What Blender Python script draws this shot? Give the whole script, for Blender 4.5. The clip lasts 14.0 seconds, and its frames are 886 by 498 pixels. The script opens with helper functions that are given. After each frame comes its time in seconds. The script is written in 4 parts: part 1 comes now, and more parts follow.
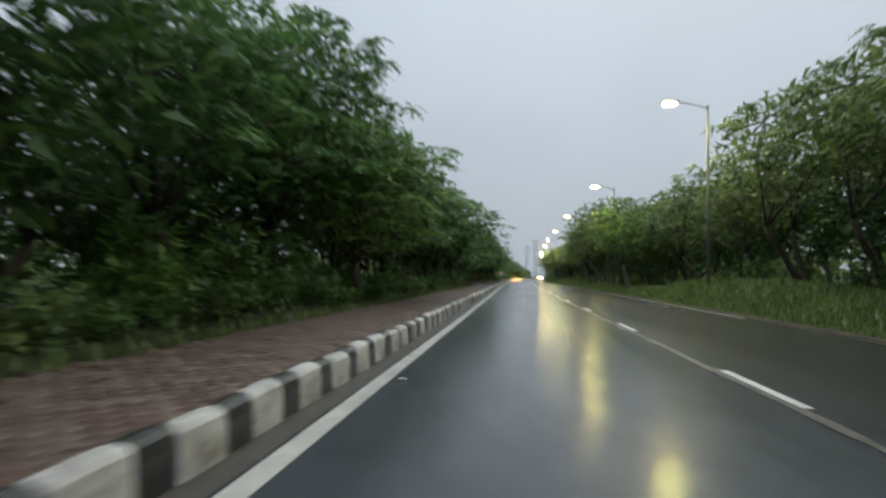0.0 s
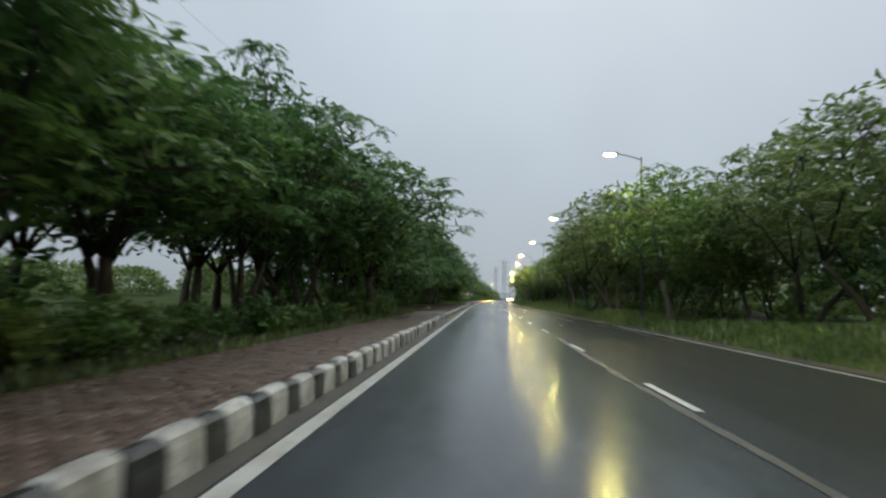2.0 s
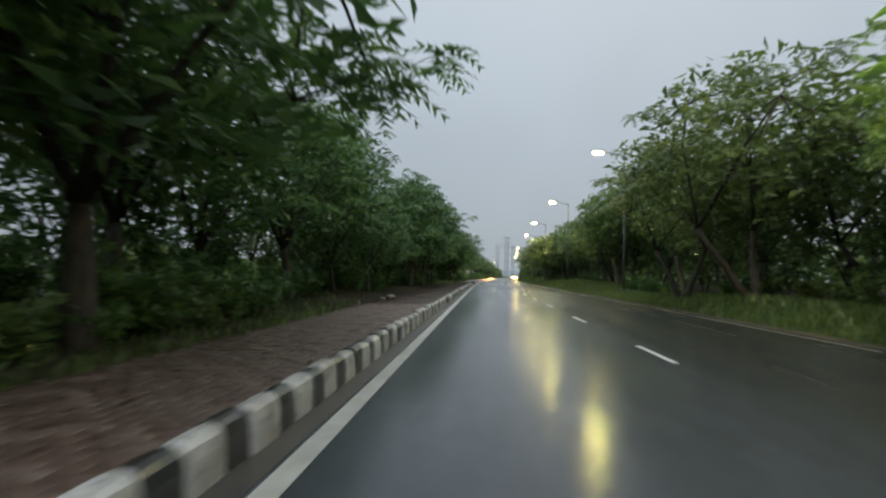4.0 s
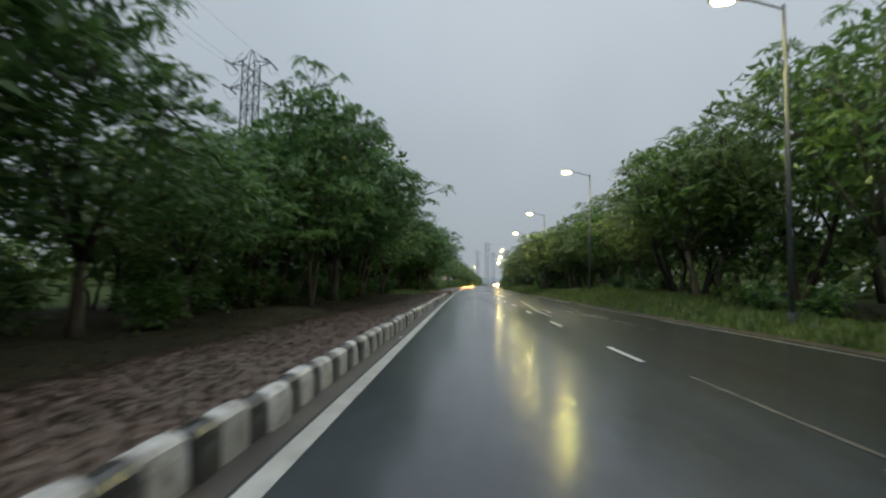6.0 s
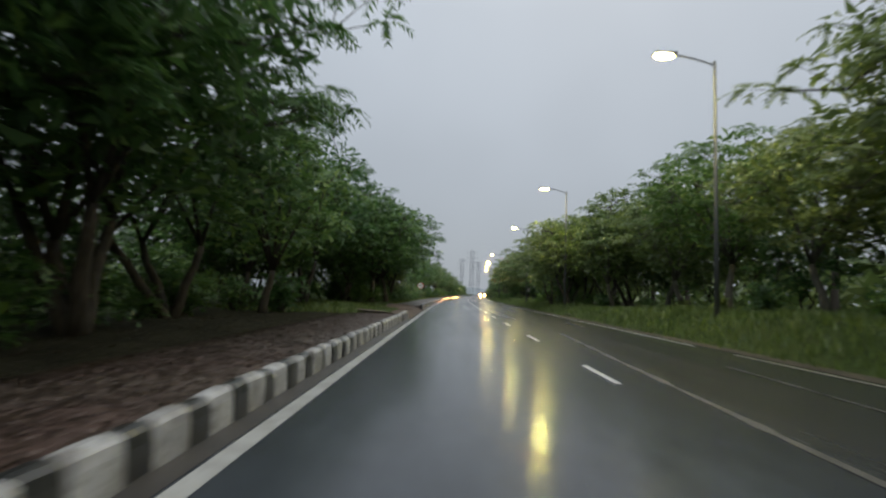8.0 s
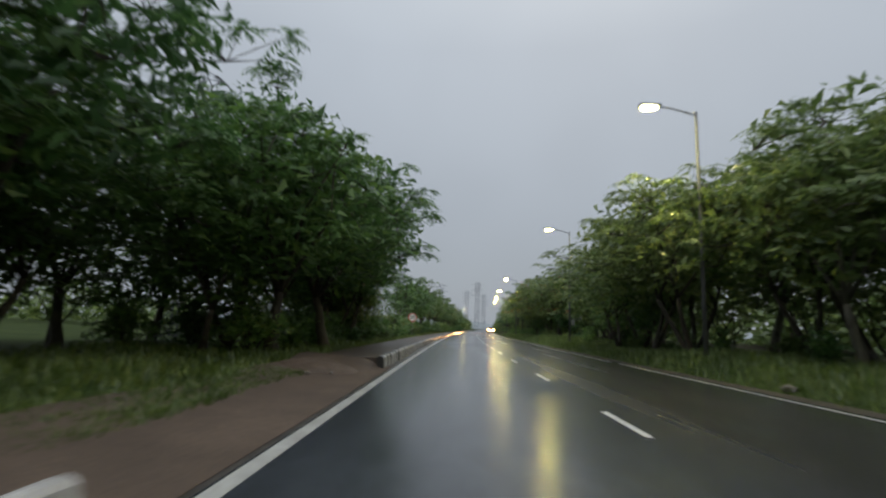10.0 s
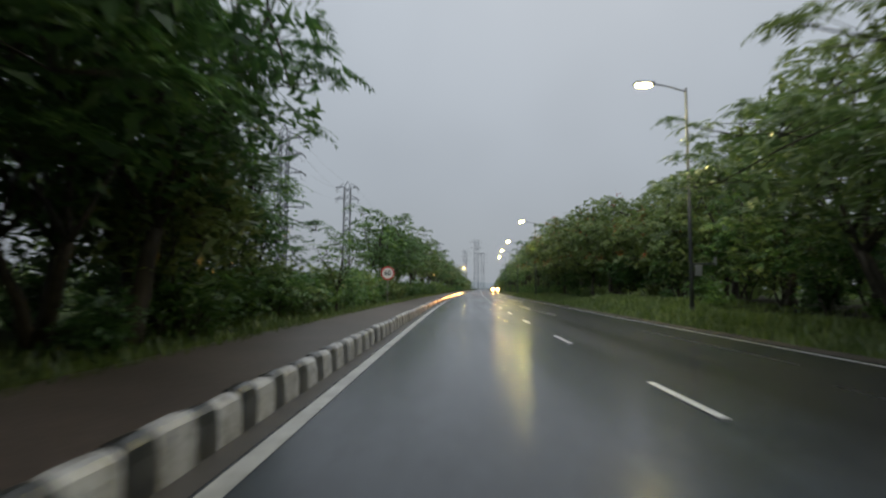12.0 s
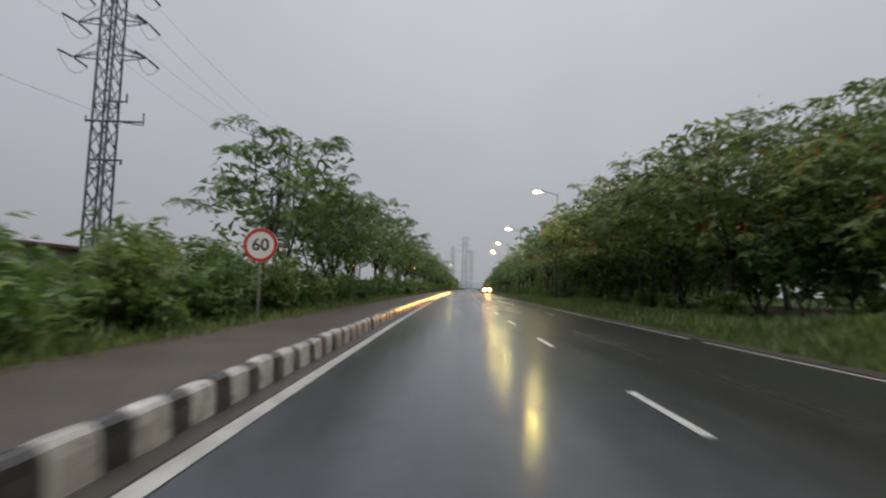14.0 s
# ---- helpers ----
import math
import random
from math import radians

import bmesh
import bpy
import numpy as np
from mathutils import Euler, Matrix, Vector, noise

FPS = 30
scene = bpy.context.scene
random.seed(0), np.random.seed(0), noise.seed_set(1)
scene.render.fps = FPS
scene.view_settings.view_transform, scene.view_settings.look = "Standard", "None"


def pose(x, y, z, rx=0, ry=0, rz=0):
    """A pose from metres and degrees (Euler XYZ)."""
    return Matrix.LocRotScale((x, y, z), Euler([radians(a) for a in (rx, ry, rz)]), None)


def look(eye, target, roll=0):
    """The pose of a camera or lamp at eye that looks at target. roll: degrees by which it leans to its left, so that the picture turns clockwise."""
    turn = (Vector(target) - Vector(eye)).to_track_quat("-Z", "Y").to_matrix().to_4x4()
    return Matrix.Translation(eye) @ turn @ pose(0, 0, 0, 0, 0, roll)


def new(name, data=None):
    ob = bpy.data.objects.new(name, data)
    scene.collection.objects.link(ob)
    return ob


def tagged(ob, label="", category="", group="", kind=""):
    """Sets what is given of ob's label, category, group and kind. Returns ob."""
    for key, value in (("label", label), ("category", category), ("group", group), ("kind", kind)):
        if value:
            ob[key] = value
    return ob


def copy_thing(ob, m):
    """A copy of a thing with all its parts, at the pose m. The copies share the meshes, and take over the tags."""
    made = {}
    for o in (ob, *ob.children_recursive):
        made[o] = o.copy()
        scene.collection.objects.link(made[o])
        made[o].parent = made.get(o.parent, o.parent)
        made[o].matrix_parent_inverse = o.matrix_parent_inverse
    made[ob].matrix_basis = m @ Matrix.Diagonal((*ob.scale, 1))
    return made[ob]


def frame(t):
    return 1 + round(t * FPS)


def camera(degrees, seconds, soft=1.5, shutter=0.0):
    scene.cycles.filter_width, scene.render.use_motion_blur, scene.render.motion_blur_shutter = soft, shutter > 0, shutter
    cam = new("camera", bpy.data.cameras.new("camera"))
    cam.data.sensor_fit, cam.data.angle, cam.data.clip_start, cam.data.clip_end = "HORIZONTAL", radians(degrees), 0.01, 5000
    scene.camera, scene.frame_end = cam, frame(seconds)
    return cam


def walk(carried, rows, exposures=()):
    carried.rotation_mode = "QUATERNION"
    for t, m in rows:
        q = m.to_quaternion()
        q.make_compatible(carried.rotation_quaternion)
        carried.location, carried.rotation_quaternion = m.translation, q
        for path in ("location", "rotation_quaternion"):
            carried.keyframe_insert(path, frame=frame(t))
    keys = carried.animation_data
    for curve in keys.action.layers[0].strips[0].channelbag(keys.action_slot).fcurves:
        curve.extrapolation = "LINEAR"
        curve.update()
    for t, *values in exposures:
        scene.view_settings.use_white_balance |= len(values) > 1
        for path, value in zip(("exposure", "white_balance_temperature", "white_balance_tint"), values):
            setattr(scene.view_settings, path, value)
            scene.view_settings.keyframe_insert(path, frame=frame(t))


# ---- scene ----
# A wet two-lane road between roadside trees at dusk, driven along in the near lane.
from collections import defaultdict

cam = camera(82.0, 14.0, soft=2.3, shutter=0.4)
PATH = [
    (0.0, pose(-2.18, 11.80, 1.131, 92.95, -1.22, 8.10)),
    (0.5, pose(-2.10, 16.05, 1.187, 88.56, -1.54, 4.81)),
    (1.0, pose(-1.96, 20.58, 1.271, 92.15, -0.67, 3.77)),
    (1.5, pose(-2.01, 25.77, 1.249, 94.12, -0.57, 5.08)),
    (2.0, pose(-2.06, 30.55, 1.207, 95.38, -1.76, 4.58)),
    (2.5, pose(-2.14, 34.99, 1.196, 96.39, -0.52, 6.75)),
    (3.0, pose(-2.27, 39.42, 1.226, 95.83, -1.22, 6.33)),
    (3.5, pose(-2.40, 44.02, 1.231, 92.80, -1.27, 5.36)),
    (6.0, pose(-2.56, 68.07, 1.186, 93.84, -1.04, 2.42)),
    (6.5, pose(-2.43, 73.12, 1.236, 93.27, -1.93, -0.09)),
    (7.0, pose(-2.34, 78.42, 1.241, 93.83, -2.02, -0.44)),
    (7.5, pose(-2.29, 83.56, 1.213, 94.18, -2.15, 0.27)),
    (10.0, pose(-2.08, 109.62, 1.209, 98.77, -2.01, 1.07)),
    (10.5, pose(-2.19, 114.85, 1.187, 97.72, -0.26, 3.95)),
    (11.0, pose(-2.18, 119.95, 1.149, 94.80, -1.15, 3.44)),
    (11.5, pose(-2.19, 125.53, 1.150, 93.91, -1.00, 1.01)),
    (12.0, pose(-2.18, 130.80, 1.229, 94.37, -0.40, 0.90)),
    (12.5, pose(-2.19, 135.72, 1.210, 94.21, -1.49, 0.72)),
    (13.0, pose(-2.11, 140.75, 1.197, 94.87, -0.89, 0.56)),
    (13.5, pose(-1.89, 145.89, 1.198, 93.99, -1.85, -1.57)),
    (14.0, pose(-1.62, 151.18, 1.213, 94.28, -1.78, -0.56)),
]
walk(cam, PATH, exposures=((0.0, 0.25, 6560, 4.5), (3.0, 0.15, 6560, 4), (6.0, -0.02, 6580, 3.5), (7.5, 0.05, 6700, 7), (10.0, -0.12, 6650, 7),
                           (12.5, -0.1, 6750, 7), (13.2, -0.06, 6850, 10), (14.0, -0.04, 7100, 13)))

# ---------------------------------------------------------------- sky and light
world = bpy.data.worlds.new("overcast_sky")
scene.world = world
world.use_nodes = True
wn, wl = world.node_tree.nodes, world.node_tree.links
wn.clear()
w_out = wn.new("ShaderNodeOutputWorld")
w_bg = wn.new("ShaderNodeBackground")
w_sky = wn.new("ShaderNodeTexSky")
w_sky.sky_type = "NISHITA"
w_sky.sun_disc = False
w_sky.sun_elevation = radians(50)
w_sky.sun_rotation = radians(20)
w_sky.dust_density = 4.0
w_geo = wn.new("ShaderNodeTexCoord")
w_sep = wn.new("ShaderNodeSeparateXYZ")
w_ramp = wn.new("ShaderNodeValToRGB")
w_noise = wn.new("ShaderNodeTexNoise")
w_noise.inputs["Scale"].default_value = 1.6
w_noise.inputs["Detail"].default_value = 3.0
w_ramp.color_ramp.elements[0].position = 0.0
w_ramp.color_ramp.elements[0].color = (0.335, 0.37, 0.425, 1)
w_ramp.color_ramp.elements[1].position = 0.9
w_ramp.color_ramp.elements[1].color = (0.82, 0.885, 0.98, 1)
low = w_ramp.color_ramp.elements.new(0.22)
low.color = (0.395, 0.44, 0.515, 1)
middle = w_ramp.color_ramp.elements.new(0.5)
middle.color = (0.47, 0.52, 0.605, 1)
w_cloud = wn.new("ShaderNodeMapRange")
w_cloud.inputs["From Min"].default_value = 0.3
w_cloud.inputs["From Max"].default_value = 0.7
w_cloud.inputs["To Min"].default_value = 0.90
w_cloud.inputs["To Max"].default_value = 1.08
w_mul = wn.new("ShaderNodeVectorMath")
w_mul.operation = "MULTIPLY"
w_scale = wn.new("ShaderNodeVectorMath")
w_scale.operation = "SCALE"
w_scale.inputs["Scale"].default_value = 0.004
w_add = wn.new("ShaderNodeVectorMath")
w_add.operation = "ADD"
wl.new(w_geo.outputs["Generated"], w_sep.inputs[0])
wl.new(w_sep.outputs["Z"], w_ramp.inputs[0])
wl.new(w_geo.outputs["Generated"], w_noise.inputs["Vector"])
wl.new(w_noise.outputs["Fac"], w_cloud.inputs["Value"])
wl.new(w_ramp.outputs["Color"], w_mul.inputs[0])
wl.new(w_cloud.outputs["Result"], w_mul.inputs[1])
wl.new(w_sky.outputs["Color"], w_scale.inputs[0])
wl.new(w_mul.outputs[0], w_add.inputs[0])
wl.new(w_scale.outputs[0], w_add.inputs[1])
wl.new(w_add.outputs[0], w_bg.inputs["Color"])
w_bg.inputs["Strength"].default_value = 1.0
wl.new(w_bg.outputs[0], w_out.inputs["Surface"])

sun_data = bpy.data.lights.new("sun", "SUN")
sun_data.energy = 1.5
sun_data.angle = radians(60)
sun_data.color = (0.93, 0.96, 1.0)
sun = new("sun", sun_data)
sun.matrix_world = look((0, 0, 60), (4, 24, 0))


# ---------------------------------------------------------------- materials
def material(name, rough=0.6, metal=0.0, spec=0.5):
    m = bpy.data.materials.new(name)
    m.use_nodes = True
    b = m.node_tree.nodes["Principled BSDF"]
    b.inputs["Roughness"].default_value = rough
    b.inputs["Metallic"].default_value = metal
    b.inputs["Specular IOR Level"].default_value = spec
    return m, m.node_tree.nodes, m.node_tree.links, b


def noise_tex(nodes, links, scale, detail=4.0, stretch=None, rough=0.55):
    t = nodes.new("ShaderNodeTexNoise")
    t.inputs["Scale"].default_value = scale
    t.inputs["Detail"].default_value = detail
    t.inputs["Roughness"].default_value = rough
    geo = nodes.new("ShaderNodeNewGeometry")
    if stretch:
        mp = nodes.new("ShaderNodeMapping")
        mp.inputs["Scale"].default_value = stretch
        links.new(geo.outputs["Position"], mp.inputs["Vector"])
        links.new(mp.outputs[0], t.inputs["Vector"])
    else:
        links.new(geo.outputs["Position"], t.inputs["Vector"])
    return t


def ramp(nodes, links, source, stops):
    r = nodes.new("ShaderNodeValToRGB")
    e = r.color_ramp.elements
    while len(e) < len(stops):
        e.new(0.5)
    for el, (pos, col) in zip(e, stops):
        el.position = pos
        el.color = (*col, 1)
    links.new(source, r.inputs[0])
    return r


def mix(nodes, links, fac, a, b, mode="MIX"):
    m = nodes.new("ShaderNodeMix")
    m.data_type = "RGBA"
    m.blend_type = mode
    for sock, v in ((m.inputs[0], fac), (m.inputs[6], a), (m.inputs[7], b)):
        if isinstance(v, (int, float)):
            sock.default_value = v
        elif isinstance(v, tuple):
            sock.default_value = (*v, 1)
        else:
            links.new(v, sock)
    return m.outputs[2]


def to_range(nodes, links, source, a, b, lo=0.35, hi=0.65):
    r = nodes.new("ShaderNodeMapRange")
    r.inputs["From Min"].default_value = lo
    r.inputs["From Max"].default_value = hi
    r.inputs["To Min"].default_value = a
    r.inputs["To Max"].default_value = b
    links.new(source, r.inputs["Value"])
    return r.outputs["Result"]


def bump(nodes, links, bsdf, source, strength, distance, socket="Normal"):
    n = nodes.new("ShaderNodeBump")
    n.inputs["Strength"].default_value = strength
    n.inputs["Distance"].default_value = distance
    links.new(source, n.inputs["Height"])
    links.new(n.outputs[0], bsdf.inputs[socket])
    return n


def asphalt_material():
    """Wet asphalt; a vertex value paints in dark tree reflection, coarser and less flooded."""
    m, n, l, b = material("wet_asphalt", 0.65, 0.0, 0.12)
    grain = noise_tex(n, l, 160, 3)
    patch = noise_tex(n, l, 0.35, 5, (1.0, 0.18, 1.0))
    track = noise_tex(n, l, 1.3, 3, (1.0, 0.02, 1.0))
    blot = noise_tex(n, l, 1.9, 5, (1.0, 0.4, 1.0), 0.65)
    att = n.new("ShaderNodeAttribute")
    att.attribute_name = "verge_dark"
    verge_dark = n.new("ShaderNodeMath")
    verge_dark.operation = "ADD"
    verge_dark.use_clamp = True
    l.new(att.outputs["Fac"], verge_dark.inputs[0])
    l.new(to_range(n, l, patch.outputs["Fac"], -0.2, 0.2), verge_dark.inputs[1])
    # bluish base carries painted sky sheen, the near-black one the trees' dark reflection
    c1 = ramp(n, l, grain.outputs["Fac"], [(0.3, (0.024, 0.030, 0.040)), (0.7, (0.056, 0.066, 0.082))])
    c0 = ramp(n, l, grain.outputs["Fac"], [(0.3, (0.012, 0.0125, 0.013)), (0.7, (0.028, 0.029, 0.029))])
    c2 = ramp(n, l, patch.outputs["Fac"], [(0.35, (0.75, 0.75, 0.76)), (0.7, (1.15, 1.13, 1.1))])
    c3 = ramp(n, l, blot.outputs["Fac"], [(0.36, (0.8, 0.8, 0.8)), (0.66, (1.14, 1.13, 1.12))])
    c = mix(n, l, verge_dark.outputs[0], c1.outputs["Color"], c0.outputs["Color"])
    c = mix(n, l, 1.0, c, c2.outputs["Color"], "MULTIPLY")
    l.new(mix(n, l, 1.0, c, c3.outputs["Color"], "MULTIPLY"), b.inputs["Base Color"])
    wet = n.new("ShaderNodeMath")
    wet.operation = "ADD"
    more = n.new("ShaderNodeMath")
    more.operation = "MULTIPLY_ADD"
    more.inputs[1].default_value = 0.05
    l.new(verge_dark.outputs[0], more.inputs[0])
    l.new(to_range(n, l, patch.outputs["Fac"], 0.145, 0.21), more.inputs[2])
    l.new(more.outputs[0], wet.inputs[0])
    l.new(to_range(n, l, track.outputs["Fac"], -0.02, 0.05), wet.inputs[1])
    l.new(to_range(n, l, verge_dark.outputs[0], 1.0, 0.9, 0.0, 1.0), b.inputs["Coat Weight"])
    b.inputs["Coat IOR"].default_value = 1.33
    l.new(wet.outputs[0], b.inputs["Coat Roughness"])
    ripple = noise_tex(n, l, 42, 4, (0.5, 1.0, 1.0), 0.6)
    film = bump(n, l, b, ripple.outputs["Fac"], 0.3, 0.006, "Coat Normal")
    l.new(to_range(n, l, verge_dark.outputs[0], 0.12, 0.32, 0.0, 1.0), film.inputs["Strength"])
    bump(n, l, b, grain.outputs["Fac"], 0.5, 0.004)
    return m


def paint_material(name, colour, wear=0.5, rough=0.4, dirt=(0.12, 0.10, 0.08), flake=0.0):
    m, n, l, b = material(name, rough)
    big = noise_tex(n, l, 2.2, 5)
    fine = noise_tex(n, l, 30, 4)
    stain = noise_tex(n, l, 7, 6)
    c = mix(n, l, to_range(n, l, big.outputs["Fac"], 0.0, wear, 0.4, 0.75), colour, dirt)
    c = mix(n, l, to_range(n, l, stain.outputs["Fac"], 0.0, wear * 0.9, 0.52, 0.72), c, dirt)
    c = mix(n, l, to_range(n, l, fine.outputs["Fac"], 0.0, 0.35), c, tuple(v * 0.7 for v in colour))
    if flake:
        chips = noise_tex(n, l, 13, 8, None, 0.7)
        c = mix(n, l, to_range(n, l, chips.outputs["Fac"], 0.0, flake, 0.54, 0.62), c, tuple(v * 0.8 for v in dirt))
    l.new(c, b.inputs["Base Color"])
    b.inputs["Coat Weight"].default_value = 0.5
    b.inputs["Coat Roughness"].default_value = 0.3
    bump(n, l, b, fine.outputs["Fac"], 0.35, 0.006)
    return m


def earth_material(name, dark, light, scale=1.2, rough=0.75, wet=0.25, spec=0.4):
    m, n, l, b = material(name, rough, 0.0, spec)
    a = noise_tex(n, l, scale, 6)
    f = noise_tex(n, l, scale * 22, 4)
    c = ramp(n, l, a.outputs["Fac"], [(0.32, dark), (0.68, light)])
    g = ramp(n, l, f.outputs["Fac"], [(0.3, (0.65, 0.65, 0.65)), (0.7, (1.2, 1.2, 1.2))])
    l.new(mix(n, l, 1.0, c.outputs["Color"], g.outputs["Color"], "MULTIPLY"), b.inputs["Base Color"])
    b.inputs["Coat Weight"].default_value = wet
    b.inputs["Coat Roughness"].default_value = 0.35
    bump(n, l, b, f.outputs["Fac"], 0.6, 0.02)
    return m


def leaf_material(name, dark, light, tip):
    m, n, l, b = material(name, 0.36, 0.0, 0.55)
    geo = n.new("ShaderNodeNewGeometry")
    info = n.new("ShaderNodeObjectInfo")
    r = ramp(n, l, geo.outputs["Random Per Island"], [(0.0, dark), (0.7, light), (1.0, tip)])
    clump = noise_tex(n, l, 0.9, 3)
    shade = ramp(n, l, clump.outputs["Fac"], [(0.35, (0.75, 0.78, 0.78)), (0.68, (1.3, 1.28, 1.12))])
    tree = ramp(n, l, info.outputs["Random"], [(0.0, (0.82, 0.9, 0.86)), (1.0, (1.18, 1.1, 0.95))])
    c = mix(n, l, 1.0, r.outputs["Color"], shade.outputs["Color"], "MULTIPLY")
    c = mix(n, l, 1.0, c, tree.outputs["Color"], "MULTIPLY")
    l.new(c, b.inputs["Base Color"])
    tr = n.new("ShaderNodeBsdfTranslucent")
    l.new(c, tr.inputs["Color"])
    ms = n.new("ShaderNodeMixShader")
    ms.inputs[0].default_value = 0.42
    out = n["Material Output"]
    l.new(b.outputs[0], ms.inputs[1])
    l.new(tr.outputs[0], ms.inputs[2])
    l.new(ms.outputs[0], out.inputs["Surface"])
    return m


def bark_material(name, dark, light):
    m, n, l, b = material(name, 0.8)
    a = noise_tex(n, l, 9, 6, (1.0, 1.0, 0.25))
    big = noise_tex(n, l, 1.1, 3)
    c = ramp(n, l, a.outputs["Fac"], [(0.3, dark), (0.7, light)])
    g = ramp(n, l, big.outputs["Fac"], [(0.3, (0.75, 0.8, 0.72)), (0.7, (1.15, 1.1, 1.05))])
    l.new(mix(n, l, 1.0, c.outputs["Color"], g.outputs["Color"], "MULTIPLY"), b.inputs["Base Color"])
    bump(n, l, b, a.outputs["Fac"], 0.7, 0.02)
    return m


def metal_material(name, colour, rough=0.45, metal=0.8):
    m, n, l, b = material(name, rough, metal)
    a = noise_tex(n, l, 5, 5)
    c = ramp(n, l, a.outputs["Fac"], [(0.35, tuple(v * 0.7 for v in colour)), (0.65, colour)])
    l.new(c.outputs["Color"], b.inputs["Base Color"])
    l.new(to_range(n, l, a.outputs["Fac"], rough * 0.8, rough * 1.3), b.inputs["Roughness"])
    return m


def glow_material(name, colour, strength):
    m, n, l, b = material(name, 0.4)
    b.inputs["Base Color"].default_value = (*colour, 1)
    b.inputs["Emission Color"].default_value = (*colour, 1)
    b.inputs["Emission Strength"].default_value = strength
    return m


def paver_material(name, dark, middle, light):
    m, n, l, b = material(name, 0.6)
    info = n.new("ShaderNodeObjectInfo")
    geo = n.new("ShaderNodeNewGeometry")
    add = n.new("ShaderNodeMath")
    add.operation = "ADD"
    wrap = n.new("ShaderNodeMath")
    wrap.operation = "FRACT"
    l.new(info.outputs["Random"], add.inputs[0])
    l.new(geo.outputs["Random Per Island"], add.inputs[1])
    l.new(add.outputs[0], wrap.inputs[0])
    r = ramp(n, l, wrap.outputs[0], [(0.0, dark), (0.6, middle), (1.0, light)])
    silt = noise_tex(n, l, 0.55, 5)
    fine = noise_tex(n, l, 45, 4)
    c = mix(n, l, to_range(n, l, silt.outputs["Fac"], 0.0, 0.75, 0.42, 0.66), r.outputs["Color"], (0.105, 0.078, 0.062))
    c = mix(n, l, to_range(n, l, fine.outputs["Fac"], 0.0, 0.4), c, (0.05, 0.035, 0.03))
    l.new(c, b.inputs["Base Color"])
    b.inputs["Coat Weight"].default_value = 0.35
    b.inputs["Coat Roughness"].default_value = 0.4
    bump(n, l, b, fine.outputs["Fac"], 0.5, 0.006)
    return m


ASPHALT = asphalt_material()
LINE_WHITE = paint_material("road_paint", (0.54, 0.55, 0.56), 0.5, 0.45, (0.16, 0.15, 0.14))
EDGE_WHITE = paint_material("edge_paint", (0.47, 0.47, 0.46), 0.7, 0.45, (0.13, 0.12, 0.11))
LINE_DIM = paint_material("thin_road_paint", (0.30, 0.295, 0.27), 0.7, 0.5, (0.10, 0.095, 0.09))
LINE_WORN = paint_material("worn_road_paint", (0.085, 0.08, 0.075), 0.8, 0.5, (0.06, 0.058, 0.055))
KERB_WHITE = paint_material("kerb_white_paint", (0.53, 0.53, 0.54), 1.0, 0.6, (0.13, 0.11, 0.095), 0.5)
KERB_BLACK = paint_material("kerb_black_paint", (0.018, 0.019, 0.02), 0.35, 0.4, (0.07, 0.06, 0.05))
SILT = earth_material("gutter_silt", (0.030, 0.027, 0.025), (0.066, 0.056, 0.048), 2.4, 0.55, 0.4)
SEAM = earth_material("lane_joint", (0.038, 0.036, 0.033), (0.098, 0.09, 0.08), 2.5, 0.6, 0.6)
MUD = earth_material("verge_mud", (0.026, 0.022, 0.016), (0.055, 0.045, 0.033), 1.2, 0.85, 0.05)
DIRT = earth_material("red_brown_dirt", (0.056, 0.038, 0.028), (0.104, 0.072, 0.053), 0.8, 0.75, 0.12)
SLAB = earth_material("grey_brown_path", (0.048, 0.035, 0.028), (0.084, 0.062, 0.051), 0.6, 0.6, 0.35)
SOIL = earth_material("grassy_soil", (0.026, 0.042, 0.013), (0.052, 0.068, 0.024), 0.5, 0.95, 0.0, 0.05)
PAVER = paver_material("red_paver", (0.062, 0.034, 0.027), (0.080, 0.045, 0.035), (0.098, 0.058, 0.046))
PAVER_PALE = paver_material("pale_paver", (0.104, 0.072, 0.058), (0.128, 0.089, 0.073), (0.155, 0.111, 0.092))
LEAF_DARK = leaf_material("dark_green_leaf", (0.052, 0.110, 0.042), (0.096, 0.190, 0.064), (0.165, 0.26, 0.078))
LEAF_FRESH = leaf_material("fresh_green_leaf", (0.064, 0.134, 0.043), (0.122, 0.222, 0.068), (0.20, 0.29, 0.082))
LEAF_OLIVE = leaf_material("olive_green_leaf", (0.092, 0.142, 0.052), (0.17, 0.234, 0.086), (0.23, 0.28, 0.105))
GRASS = leaf_material("wet_grass", (0.055, 0.098, 0.026), (0.108, 0.162, 0.048), (0.16, 0.20, 0.068))
FLOWER = leaf_material("red_blossom", (0.30, 0.045, 0.02), (0.45, 0.08, 0.03), (0.55, 0.14, 0.05))
BARK = bark_material("wet_bark", (0.022, 0.017, 0.013), (0.075, 0.062, 0.05))
BARK_PALE = bark_material("pale_bark", (0.06, 0.055, 0.046), (0.16, 0.15, 0.13))
GALV = metal_material("galvanised_steel", (0.12, 0.125, 0.13), 0.65, 0.25)
PYLON_STEEL = metal_material("pylon_steel", (0.12, 0.13, 0.145), 0.6, 0.4)
INSULATOR = metal_material("dark_porcelain", (0.055, 0.052, 0.055), 0.3, 0.0)
WIRE = metal_material("wire", (0.10, 0.10, 0.11), 0.5, 0.6)
LAMP_HOUSING = metal_material("lamp_housing", (0.30, 0.31, 0.32), 0.5, 0.3)
LAMP_GLOW = glow_material("lamp_glow", (1.0, 0.86, 0.40), 45.0)
